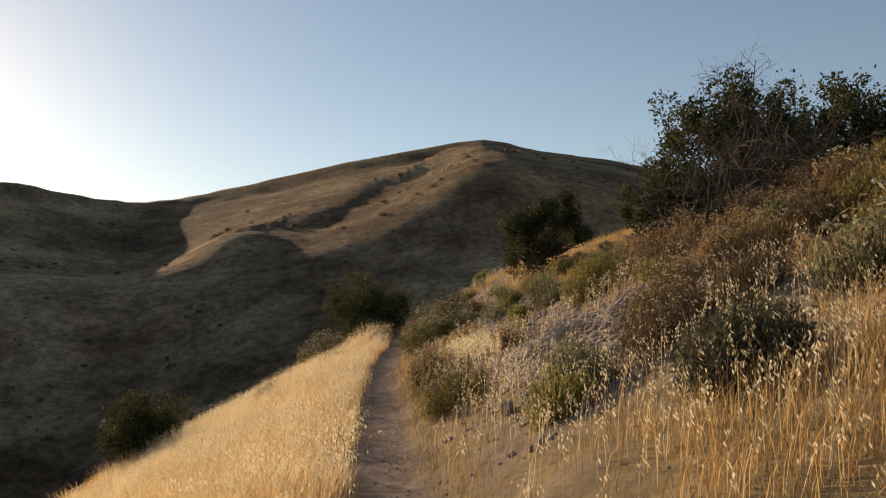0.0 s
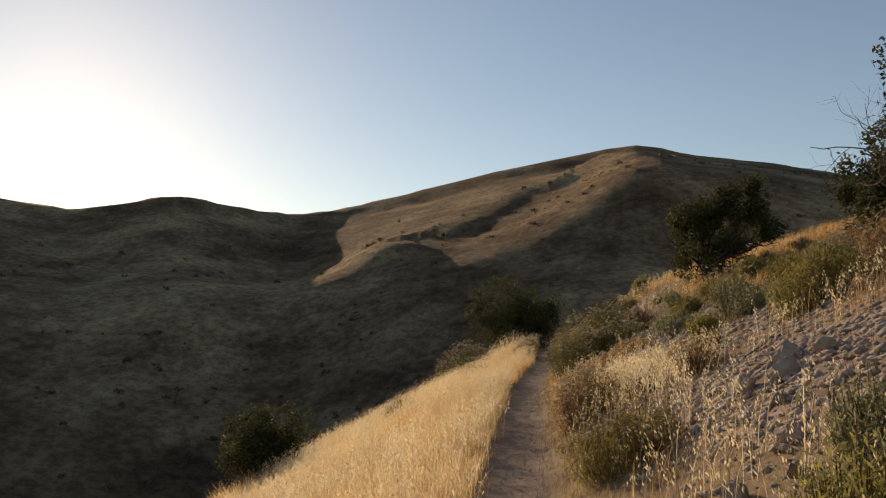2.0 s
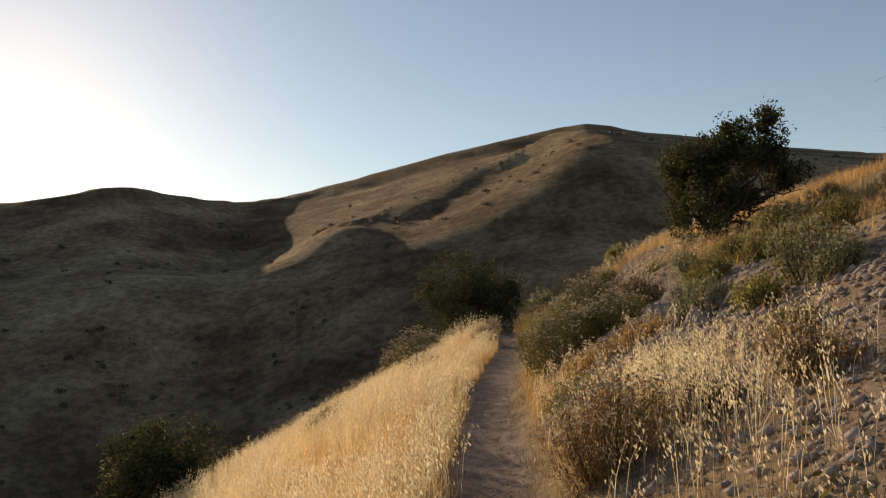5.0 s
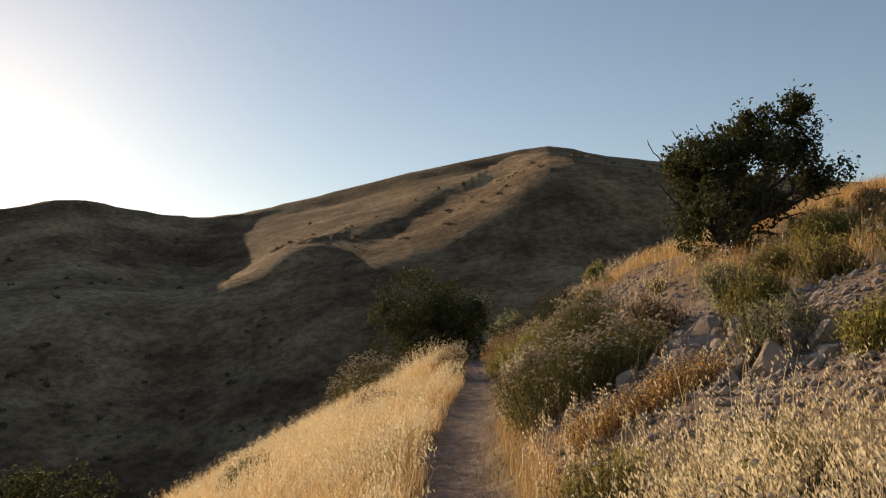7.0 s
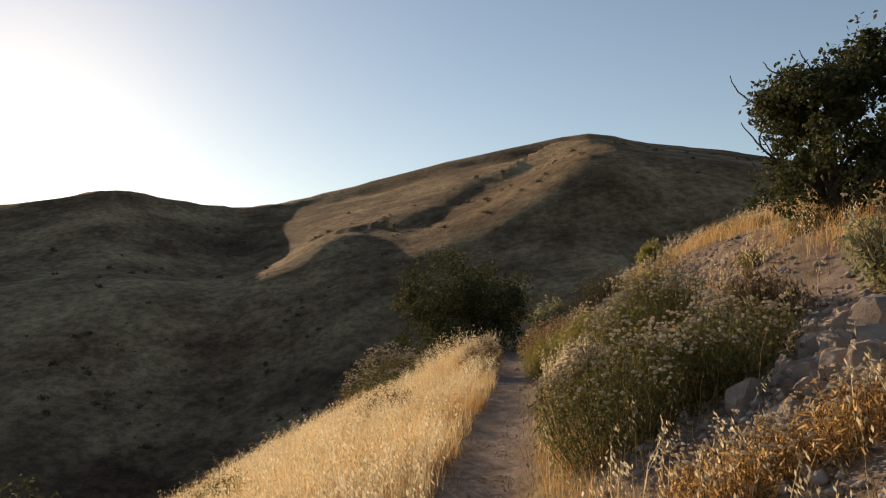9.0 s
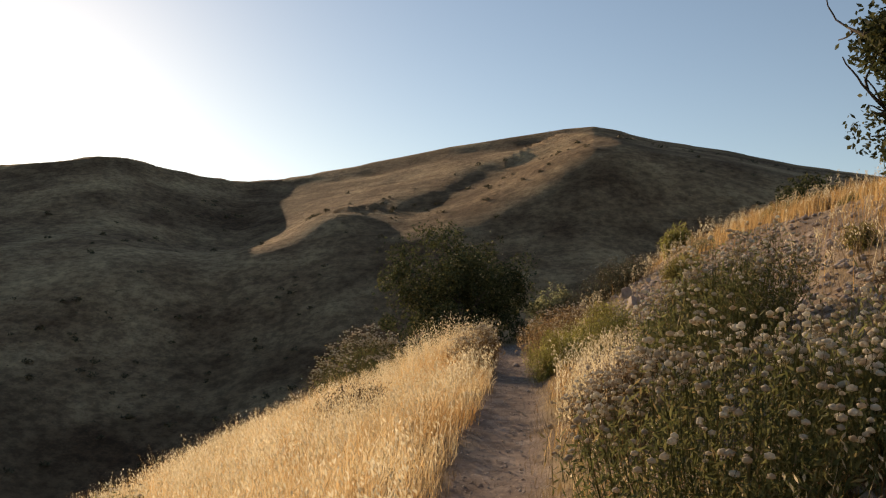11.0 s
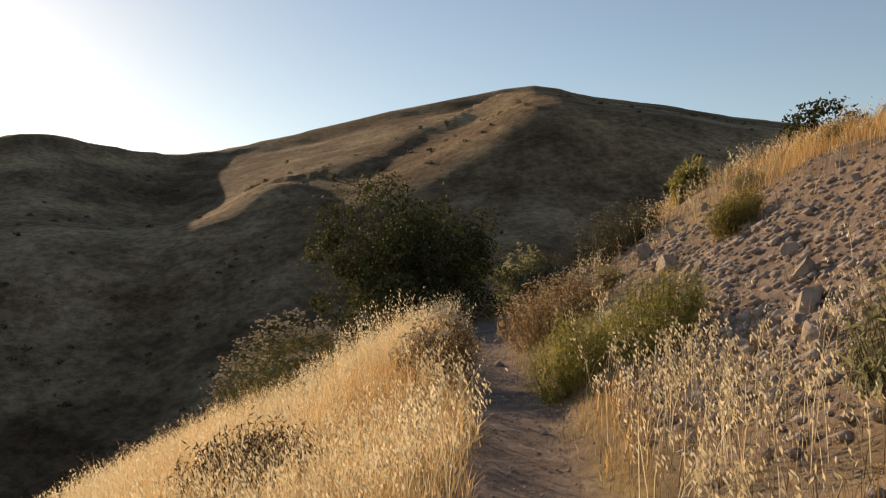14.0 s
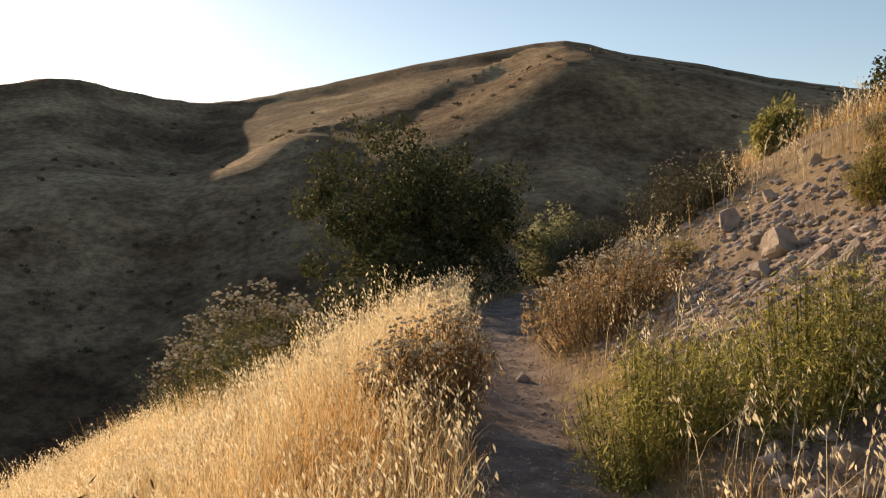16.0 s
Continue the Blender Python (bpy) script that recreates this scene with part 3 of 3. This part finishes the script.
bush("olive_bush", 4.9, 22.0, 0.9, 0.5, 5000, 0.017, OLIVE_LEAF, "olive green bush on the bank", 42, twig=OLIVE_LEAF)
bush("small_bush", 1.8, 24.4, 0.8, 0.55, 3200, 0.015, SAGE_LEAF, "small grey-green bush on the bank", 43, 160)
bush("round_bush", 3.1, 30.1, 0.62, 0.42, 6000, 0.011, OLIVE_LEAF, "small round olive bush on the bank", 44, twig=OLIVE_LEAF)
bush("green_bush", 0.98, 28.1, 0.85, 0.62, 11000, 0.009, GREEN_TWIG, "bright green rabbitbrush by the trail", 45, twig=GREEN_TWIG)
bush("green_bush", 1.55, 27.7, 0.85, 0.66, 11000, 0.009, GREEN_TWIG, "bright green rabbitbrush by the trail", 46, twig=GREEN_TWIG)
bush("dry_bush", 1.3, 31.4, 1.4, 0.65, 5200, 0.016, RUST_LEAF, "rust-brown dry bush by the trail", 47, 360)
bush("dry_bush", -0.16, 29.4, 0.8, 0.72, 4500, 0.016, RUST_LEAF, "rust-brown dry bush at the trail's edge", 48, 420)
bush("brown_bush", -1.62, 27.7, 1.2, 0.6, 8000, 0.014, WITHERED, "dark brown withered bush in golden grass", 49, 0)
bush("buckwheat_bush", -2.6, 34.4, 2.2, 1.6, 12000, 0.016, BUCK_LEAF, "grey-green buckwheat bush on the falling slope", 50, 900, 0.024, BUCK_LEAF)
bush("grey_bush", 2.65, 33.9, 1.4, 0.75, 5000, 0.018, DARK_SAGE, "grey-brown low bush on the edge of the bank", 51, 160)
bush("grey_bush", 1.9, 36.2, 1.2, 0.7, 4000, 0.018, DARK_SAGE, "dark grey-green low bush at the trail's bend", 59)
bush("green_bush", 4.1, 34.8, 0.6, 0.65, 2500, 0.03, GREEN_TWIG, "upright bright green bush on the bank's edge", 52)


def bank_scrub():
    """Low dry bushes dotted over the bank between the larger ones."""
    kinds = [bush("dry_bush", 6.5, 9.0, 0.55, 0.34, 1800, 0.014, RUST_LEAF, "low rust-brown dry bush on the bank", 101, 60),
             bush("dry_bush", 5.6, 13.5, 0.6, 0.36, 2000, 0.014, BROWN_TWIG, "low grey-brown dry bush on the bank", 102),
             bush("small_bush", 3.4, 9.2, 0.5, 0.32, 1800, 0.013, OLIVE_LEAF, "small olive bush on the bank", 103),
             bush("sage_bush", 3.3, 16.0, 0.6, 0.38, 2200, 0.014, SAGE_LEAF, "small grey-green sage bush on the bank", 104, 40)]
    rng = np.random.default_rng(105)
    made = 0
    while made < 160:
        x, y = rng.uniform(0.7, 7.5), rng.uniform(2.5, 37)
        d, _ = to_line(np.array([x]), np.array([y]), TRAIL)
        bare = stony(np.array([x]), np.array([y]))[0]
        if d[0] < 0.95 or rng.uniform() < bare * 1.1 or (y < 7 and d[0] < 3.5) or (y > 16 and rng.uniform() < 0.6):
            continue
        s = rng.uniform(0.6, 1.7) * (0.6 if d[0] < 1.5 or y > 22 else 1.0)
        copy_thing(kinds[int(rng.integers(0, 4))], pose(x, y, ground_at(x, y) - 0.02, 0, 0, rng.uniform(0, 360)) @ Matrix.Scale(s, 4))
        made += 1


bank_scrub()

# ---------------------------------------------------------------- grass
def blades(rng, x, y, tall, wide, lean):
    """Bent tapering blades, three triangles each."""
    n = len(x)
    z = ground_height(x, y) - 0.02
    foot = np.stack([x, y, z], 1)
    a = rng.uniform(0, 2 * math.pi, n)
    side = np.stack([np.cos(a), np.sin(a), np.zeros(n)], 1) * (wide * 0.5)[:, None]
    bend = rng.normal(0, 0.24, (n, 3)) + np.array(lean)
    bend[:, 2] = 0
    up = np.array((0, 0, 1.0))
    mid = foot + (up * 0.55 + bend * 0.35) * tall[:, None]
    tip = foot + (up * 0.97 + bend * 1.15) * tall[:, None]
    v = np.stack([foot - side, foot + side, mid - side * 0.75, mid + side * 0.75, tip], 1).reshape(-1, 3)
    b = np.arange(n) * 5
    f = np.concatenate([np.stack([b, b + 1, b + 3], 1), np.stack([b, b + 3, b + 2], 1), np.stack([b + 2, b + 3, b + 4], 1)])
    return v, f


def scatter(rng, box, per_m2, keep):
    x0, x1, y0, y1 = box
    n = int((x1 - x0) * (y1 - y0) * per_m2)
    x, y = rng.uniform(x0, x1, n), rng.uniform(y0, y1, n)
    k = rng.uniform(0, 1, n) < keep(x, y)
    return x[k], y[k]


def swell(x, y):
    """Taller growth along the lower side of the trail before its bend."""
    return 1 + 0.65 * np.exp(-((x + 0.75) / 0.6) ** 2 - ((y - 31.5) / 2.6) ** 2)


def grass(name, boxes, keep, tall, wide, mat, label, seed, lean=(0.10, -0.05, 0), low_edge=True):
    rng = np.random.default_rng(seed)
    vs, fs, at = [], [], 0
    for box, per_m2, thick in boxes:
        x, y = scatter(rng, box, per_m2, keep)
        patch = 1 + 0.32 * soft_noise(x / 0.9, y / 0.9, 21.0) + 0.34 * soft_noise(x / 0.28, y / 0.28, 22.0)
        patch = patch * swell(x, y)
        patch = patch * (0.45 + 0.55 * step(0.25, 0.95, np.abs(to_line(x, y, TRAIL)[0])) if low_edge else 1.0)
        v, f = blades(rng, x, y, tall * patch * rng.uniform(0.6, 1.2, len(x)), wide * thick * rng.uniform(0.7, 1.3, len(x)), lean)
        vs.append(v)
        fs.append(f + at)
        at += len(v)
    ob = new(name, mesh_of(name, np.concatenate(vs), np.concatenate(fs), mat))
    return tagged(ob, label, "grass", kind="stuff")


def below_trail(x, y):
    d, _ = to_line(x, y, TRAIL)
    edge = 0.27 + 0.10 * soft_noise(x / 0.4, y / 0.4, 30.0)
    hollow = 1 - 0.9 * np.exp(-(((x + 1.62) / 0.55) ** 2 + ((y - 27.7) / 0.5) ** 2) ** 2) - 0.8 * np.exp(-(((x + 1.7) / 0.4) ** 2 + ((y - 30.6) / 0.45) ** 2) ** 2)
    return step(0, 0.15, -d - edge) * np.where(d > -18, 1, 0) * np.clip(hollow, 0, 1)


def above_trail(x, y):
    d, _ = to_line(x, y, TRAIL)
    lush = 0.9 * np.exp(-((x - 3.2) / 0.8) ** 2 - ((y - 12.3) / 1.0) ** 2) + 0.5 * np.exp(-((x - 2.9) / 1.2) ** 2 - ((y - 4.2) / 1.6) ** 2) + 0.5 * step(2.6, 3.4, d) * step(27, 31, y)
    patch = step(-0.05, 0.5, layered(x, y, 2.2, 3, 31.0) + 0.15 * step(5, 9, d) - 1.2 * stony(x, y) + lush)
    return step(0.30, 0.6, d) * (0.05 + 0.94 * patch) * (1 - 0.93 * stony(x, y))


grass("golden_grass", [((-3.4, 0.2, -1.5, 42), 760, 0.95), ((-8, -3.4, -1.5, 42), 260, 1.7), ((-18, -8, 2, 46), 70, 3.5)],
      below_trail, 0.50, 0.0050, STRAW, "dense golden dry grass falling away below the trail", 60)
grass("ochre_grass", [((0.4, 4.5, 0.5, 38), 520, 1.0), ((4.5, 10, 2, 46), 230, 1.9), ((10, 24, 8, 54), 60, 3.6)],
      above_trail, 0.32, 0.0050, ORANGE_STRAW, "patchy ochre dry grass on the bank above the trail", 61)


def oats(name, places, mat, label, seed, tall=(0.45, 0.78), husks=7, big=1.0):
    """Wild oat stalks with drooping pale husks."""
    rng = np.random.default_rng(seed)
    x, y = places
    n = len(x)
    foot = np.stack([x, y, ground_height(x, y) - 0.02], 1)
    h = (rng.uniform(*tall, n) * swell(x, y))[:, None]
    lean = np.stack([rng.normal(0.06, 0.11, n), rng.normal(-0.03, 0.11, n), np.zeros(n)], 1)
    up = np.array((0, 0, 1.0))
    a = rng.uniform(0, math.pi, n)
    side = np.stack([np.cos(a), np.sin(a), np.zeros(n)], 1) * 0.0016
    mid, top = foot + up * h * 0.55 + lean * h * 0.5, foot + up * h + lean * h * 1.6
    v = [np.stack([foot - side, foot + side, mid - side, mid + side, top], 1).reshape(-1, 3)]
    b = np.arange(n) * 5
    f = [np.stack([b, b + 1, b + 3], 1), np.stack([b, b + 3, b + 2], 1), np.stack([b + 2, b + 3, b + 4], 1)]
    u = rng.uniform(0.15, 1.0, (n, husks, 1))
    q = (mid[:, None] + (top - mid)[:, None] * u + rng.normal(0, 0.020, (n, husks, 3)) * (1, 1, 0.4)).reshape(-1, 3)
    m = len(q)
    down = np.stack([rng.normal(0.3, 0.35, m), rng.normal(0, 0.35, m), -np.ones(m)], 1)
    down /= np.linalg.norm(down, axis=1)[:, None]
    s, w = rng.uniform(0.018, 0.030, m)[:, None] * big, rng.uniform(0.003, 0.0052, m)[:, None] * big
    c = rng.uniform(0, 2 * math.pi, m)
    e = np.stack([np.cos(c), np.sin(c), np.zeros(m)], 1)
    g = np.stack([-np.sin(c), np.cos(c), np.zeros(m)], 1)
    v.append(np.stack([q, q + down * s * 0.45 + e * w + g * w * 0.5, q + down * s, q + down * s * 0.45 - e * w], 1).reshape(-1, 3))
    b = n * 5 + np.arange(m) * 4
    f += [np.stack([b, b + 1, b + 2], 1), np.stack([b, b + 2, b + 3], 1)]
    ob = new(name, mesh_of(name, np.concatenate(v), np.concatenate(f), mat))
    return tagged(ob, label, "grass", kind="stuff")


def oat_patches(rng):
    xs, ys = [], []
    for cx, cy, sx, sy, n in ((1.45, 15.0, 0.45, 1.0, 900), (1.1, 15.2, 0.3, 0.6, 300), (0.7, 24.5, 0.12, 1.8, 160), (1.25, 27.0, 0.25, 1.6, 150), (2.4, 4.2, 0.7, 0.9, 280), (1.2, 7.5, 0.45, 1.6, 160),
                              (1.5, 11.8, 0.5, 1.5, 200), (1.2, 25.6, 0.25, 1.3, 120), (2.1, 24.9, 0.4, 0.7, 60), (-1.6, 27.5, 0.4, 0.6, 200), (-0.5, 29.0, 0.25, 1.4, 260), (3.3, 12.4, 0.6, 0.8, 220), (2.6, 6.0, 0.6, 0.9, 110),
                              (-1.0, 30.5, 0.4, 1.5, 160), (4.0, 33.5, 1.2, 1.2, 220), (1.4, 33.0, 0.5, 0.9, 120), (3.0, 7.3, 0.6, 0.8, 130),
                              (3.0, 23.5, 0.8, 1.5, 160), (0.9, 18.0, 0.25, 1.2, 80), (5.5, 29.5, 1.2, 2.5, 160)):
        xs.append(rng.normal(cx, sx, n))
        ys.append(rng.normal(cy, sy, n))
    x, y = np.concatenate(xs), np.concatenate(ys)
    d, _ = to_line(x, y, TRAIL)
    k = np.where(d < 0, -d > 0.3, d > 0.5) & (rng.uniform(0, 1, len(x)) > 0.75 * stony(x, y) * (d > 1.7))
    return x[k], y[k]


def fringe(x, y):
    d, _ = to_line(x, y, TRAIL)
    a = np.abs(d + 0.06 * soft_noise(x / 0.3, y / 0.3, 50.0))
    return step(0.20, 0.34, a) * (1 - step(0.45, 0.8, a)) * (0.35 + 0.65 * step(-0.2, 0.3, soft_noise(x / 0.5, y / 0.5, 51.0)))


grass("dry_litter", [((-1.0, 1.6, -0.5, 38), 900, 0.9)], fringe, 0.11, 0.0045, LITTER, "short dry litter and stubble along the trail's edges", 62, (0, 0, 0), False)


def stubble(x, y):
    d, _ = to_line(x, y, TRAIL)
    return step(0.35, 0.7, d) * (1 - step(2.2, 5.0, d)) * (0.2 + 0.8 * step(-0.2, 0.4, layered(x, y, 1.1, 2, 53.0))) * (1 - 0.85 * stony(x, y)) + 0.7 * step(0.4, 0.6, d) * (1 - step(0.9, 1.5, d)) * step(22, 24, y)


grass("dry_stubble", [((0.3, 5.0, 0.5, 37), 300, 1.0)], stubble, 0.22, 0.0045, LITTER, "short dry brown stubble on the bank beside the trail", 63, (0.05, 0, 0), False)


def lit_oats(rng):
    return scatter(rng, (-6.5, 0.1, -1, 41), 195, lambda x, y: below_trail(x, y) * (0.12 + 0.88 * step(-0.15, 0.4, layered(x, y, 0.9, 2, 52.0))))


oats("wild_oats", lit_oats(np.random.default_rng(72)), OAT, "golden wild oats shimmering below the trail", 73, (0.38, 0.78), 10, 1.4)
oats("wild_oats", oat_patches(np.random.default_rng(70)), OAT, "wild oats with pale drooping seed husks", 71, (0.28, 0.55), 11, 1.3)


# ---------------------------------------------------------------- stones
def rock_mesh(seed):
    """A broken angular block: a ball cut flat from many sides, with chipped corners."""
    rng = np.random.default_rng(seed)
    bm = bmesh.new()
    bmesh.ops.create_icosphere(bm, subdivisions=3, radius=1.25)
    cuts = [(Vector(swirl(rng, 1)[0]), rng.uniform(0.42, 0.85)) for _ in range(12)]
    for v in bm.verts:
        for way, far in cuts:
            over = v.co.dot(way) - far
            if over > 0:
                v.co -= way * over
        v.co += Vector(rng.normal(0, 0.016, 3))
        v.co.z *= 0.8
    me = bpy.data.meshes.new("rock")
    bm.to_mesh(me)
    bm.free()
    me.materials.append(ROCK)
    return me


ROCKS = [rock_mesh(80 + k) for k in range(10)]


def place_rocks():
    rng = np.random.default_rng(90)
    zones = ((1.95, 8.2, 0.3, 0.45, 26, 0.04, 0.13), (2.0, 10.4, 0.4, 0.6, 30, 0.03, 0.11), (2.45, 17.5, 0.3, 0.5, 26, 0.04, 0.13), (2.3, 19.2, 0.3, 0.45, 130, 0.05, 0.17),
             (2.15, 26.6, 0.4, 0.9, 36, 0.03, 0.13), (2.4, 29.8, 0.5, 1.6, 44, 0.03, 0.12))
    for cx, cy, sx, sy, n, small, big in zones:
        for k in range(n):
            x, y = rng.normal(cx, sx), rng.normal(cy, sy)
            d, _ = to_line(np.array([x]), np.array([y]), TRAIL)
            if d[0] < 0.75:
                continue
            s = small + (big - small) * rng.uniform(0, 1) ** 2.2
            ob = new("rock", ROCKS[int(rng.integers(0, 10))])
            ob.matrix_basis = pose(x, y, ground_at(x, y) + s * 0.15, rng.uniform(-35, 35), rng.uniform(-35, 35), rng.uniform(0, 360)) @ Matrix.Diagonal((s, s * rng.uniform(0.7, 1.0), s, 1))
            tagged(ob, "pale angular rock lying on the stony bank", "rock", "rocks on the bank")


def gravel():
    rng = np.random.default_rng(95)
    x1, y1 = scatter(rng, (0.5, 5.0, 4, 34), 620, lambda x, y: 0.01 + 0.99 * stony(x, y) ** 1.5)
    x2, y2 = scatter(rng, (-0.9, 1.3, 0, 38), 300, lambda x, y: 1 - step(0.3, 0.7, np.abs(to_line(x, y, TRAIL)[0])))
    x, y = np.concatenate([x1, x2]), np.concatenate([y1, y2])
    s = np.concatenate([0.005 + 0.062 * rng.uniform(0, 1, len(x1)) ** 5, 0.004 + 0.012 * rng.uniform(0, 1, len(x2)) ** 3])
    z = ground_height(x, y)
    shape = np.array([(1, 0, 0), (0, 1, 0), (-1, 0, 0), (0, -1, 0), (0.2, 0.1, 0.7), (0, 0, -0.6)], float)
    tri = np.array([(0, 1, 4), (1, 2, 4), (2, 3, 4), (3, 0, 4), (1, 0, 5), (2, 1, 5), (3, 2, 5), (0, 3, 5)])
    n = len(x)
    v = shape[None] * s[:, None, None] * rng.uniform(0.6, 1.3, (n, 6, 3)) + np.stack([x, y, z + s * 0.2], 1)[:, None]
    f = tri[None] + (np.arange(n) * 6)[:, None, None]
    ob = new("gravel", mesh_of("gravel", v.reshape(-1, 3), f.reshape(-1, 3), GRAVEL))
    tagged(ob, "loose pale gravel on the trail and bank", "gravel", kind="stuff")


def boulders():
    rng = np.random.default_rng(91)
    for x, y, s in ((0.36, 4.9, 0.055), (1.78, 7.95, 0.19), (1.98, 8.3, 0.17), (2.2, 7.85, 0.16), (1.62, 8.45, 0.13), (2.3, 19.0, 0.2), (2.5, 19.5, 0.22), (2.15, 18.8, 0.16), (2.6, 18.9, 0.2), (2.15, 10.2, 0.14), (1.9, 10.7, 0.13), (2.3, 10.75, 0.15), (2.5, 10.3, 0.12), (2.3, 17.2, 0.2), (2.55, 17.5, 0.27), (2.4, 17.9, 0.2), (2.75, 17.2, 0.24),
                    (2.8, 17.8, 0.2), (2.2, 17.6, 0.16), (2.25, 19.4, 0.2), (2.45, 30.4, 0.16), (2.6, 32.0, 0.15), (2.2, 26.5, 0.14), (2.0, 25.9, 0.12), (2.45, 27.1, 0.13)):
        ob = new("boulder", ROCKS[int(rng.integers(0, 10))])
        ob.matrix_basis = pose(x, y, ground_at(x, y) + s * 0.2, rng.uniform(-20, 20), rng.uniform(-20, 20), rng.uniform(0, 360)) @ Matrix.Diagonal((s, s * 0.85, s * 1.15, 1))
        tagged(ob, "pale angular boulder set in the bank", "rock", "boulders on the bank")


def stick(x0, y0, x1, y1, seed):
    rng = np.random.default_rng(seed)
    pts = []
    for k in range(6):
        u = k / 5
        x, y = x0 + (x1 - x0) * u + rng.normal(0, 0.01), y0 + (y1 - y0) * u + rng.normal(0, 0.01)
        pts.append((x, y, ground_at(x, y) + 0.02 + 0.02 * u))
    ob = new("fallen_stick", tubes("fallen_stick", [(pts, [0.012, 0.011, 0.010, 0.009, 0.007, 0.004])], DEAD_WOOD, 5))
    tagged(ob, "thin bare grey stick lying on the bank", "stick")


place_rocks()
boulders()
gravel()
stick(2.2, 11.7, 2.3, 10.9, 1)
stick(2.8, 19.5, 2.5, 18.7, 2)
stick(2.3, 12.5, 2.9, 12.9, 3)


# ---------------------------------------------------------------- far scrub
def far_scrub():
    rng = np.random.default_rng(99)
    az, r = np.radians(rng.uniform(-42, 40, 2000)), rng.uniform(70, 430, 2000)
    x, y = r * np.sin(az), 12 + r * np.cos(az)
    thick = layered(x, y, 70, 4, 40.0)
    low = 1 - step(120, 420, r)
    k = rng.uniform(0, 1, len(x)) < np.clip(0.05 + 0.9 * step(0.25, 0.8, thick) + 0.2 * low, 0, 1)
    d, _ = to_line(x, y, TRAIL)
    k &= d < -35
    x, y, r = x[k], y[k], r[k]
    z = ground_height(x, y)
    n, m = len(x), 26
    s = rng.uniform(0.3, 1.0, n) ** 1.5 * 1.3 * (0.6 + r / 500)
    c = swirl(rng, n * m).reshape(n, m, 3) * (1, 1, 0.55) * s[:, None, None] * rng.uniform(0.4, 1, (n, m, 1))
    c = (c + np.stack([x, y, z + 0.25 * s], 1)[:, None]).reshape(-1, 3)
    size = np.repeat(s, m) * 0.42
    ob = new("far_scrub", scrub_mesh(rng, c, size))
    tagged(ob, "scattered dark scrub over the far hillsides", "scrub", kind="stuff")


def scrub_mesh(rng, c, size):
    n = len(c)
    a, b = swirl(rng, n) * size[:, None], swirl(rng, n) * size[:, None]
    v = np.stack([c - a, c + b, c + a], 1).reshape(-1, 3)
    return mesh_of("far_scrub", v, np.arange(3 * n).reshape(n, 3), SCRUB)


far_scrub()
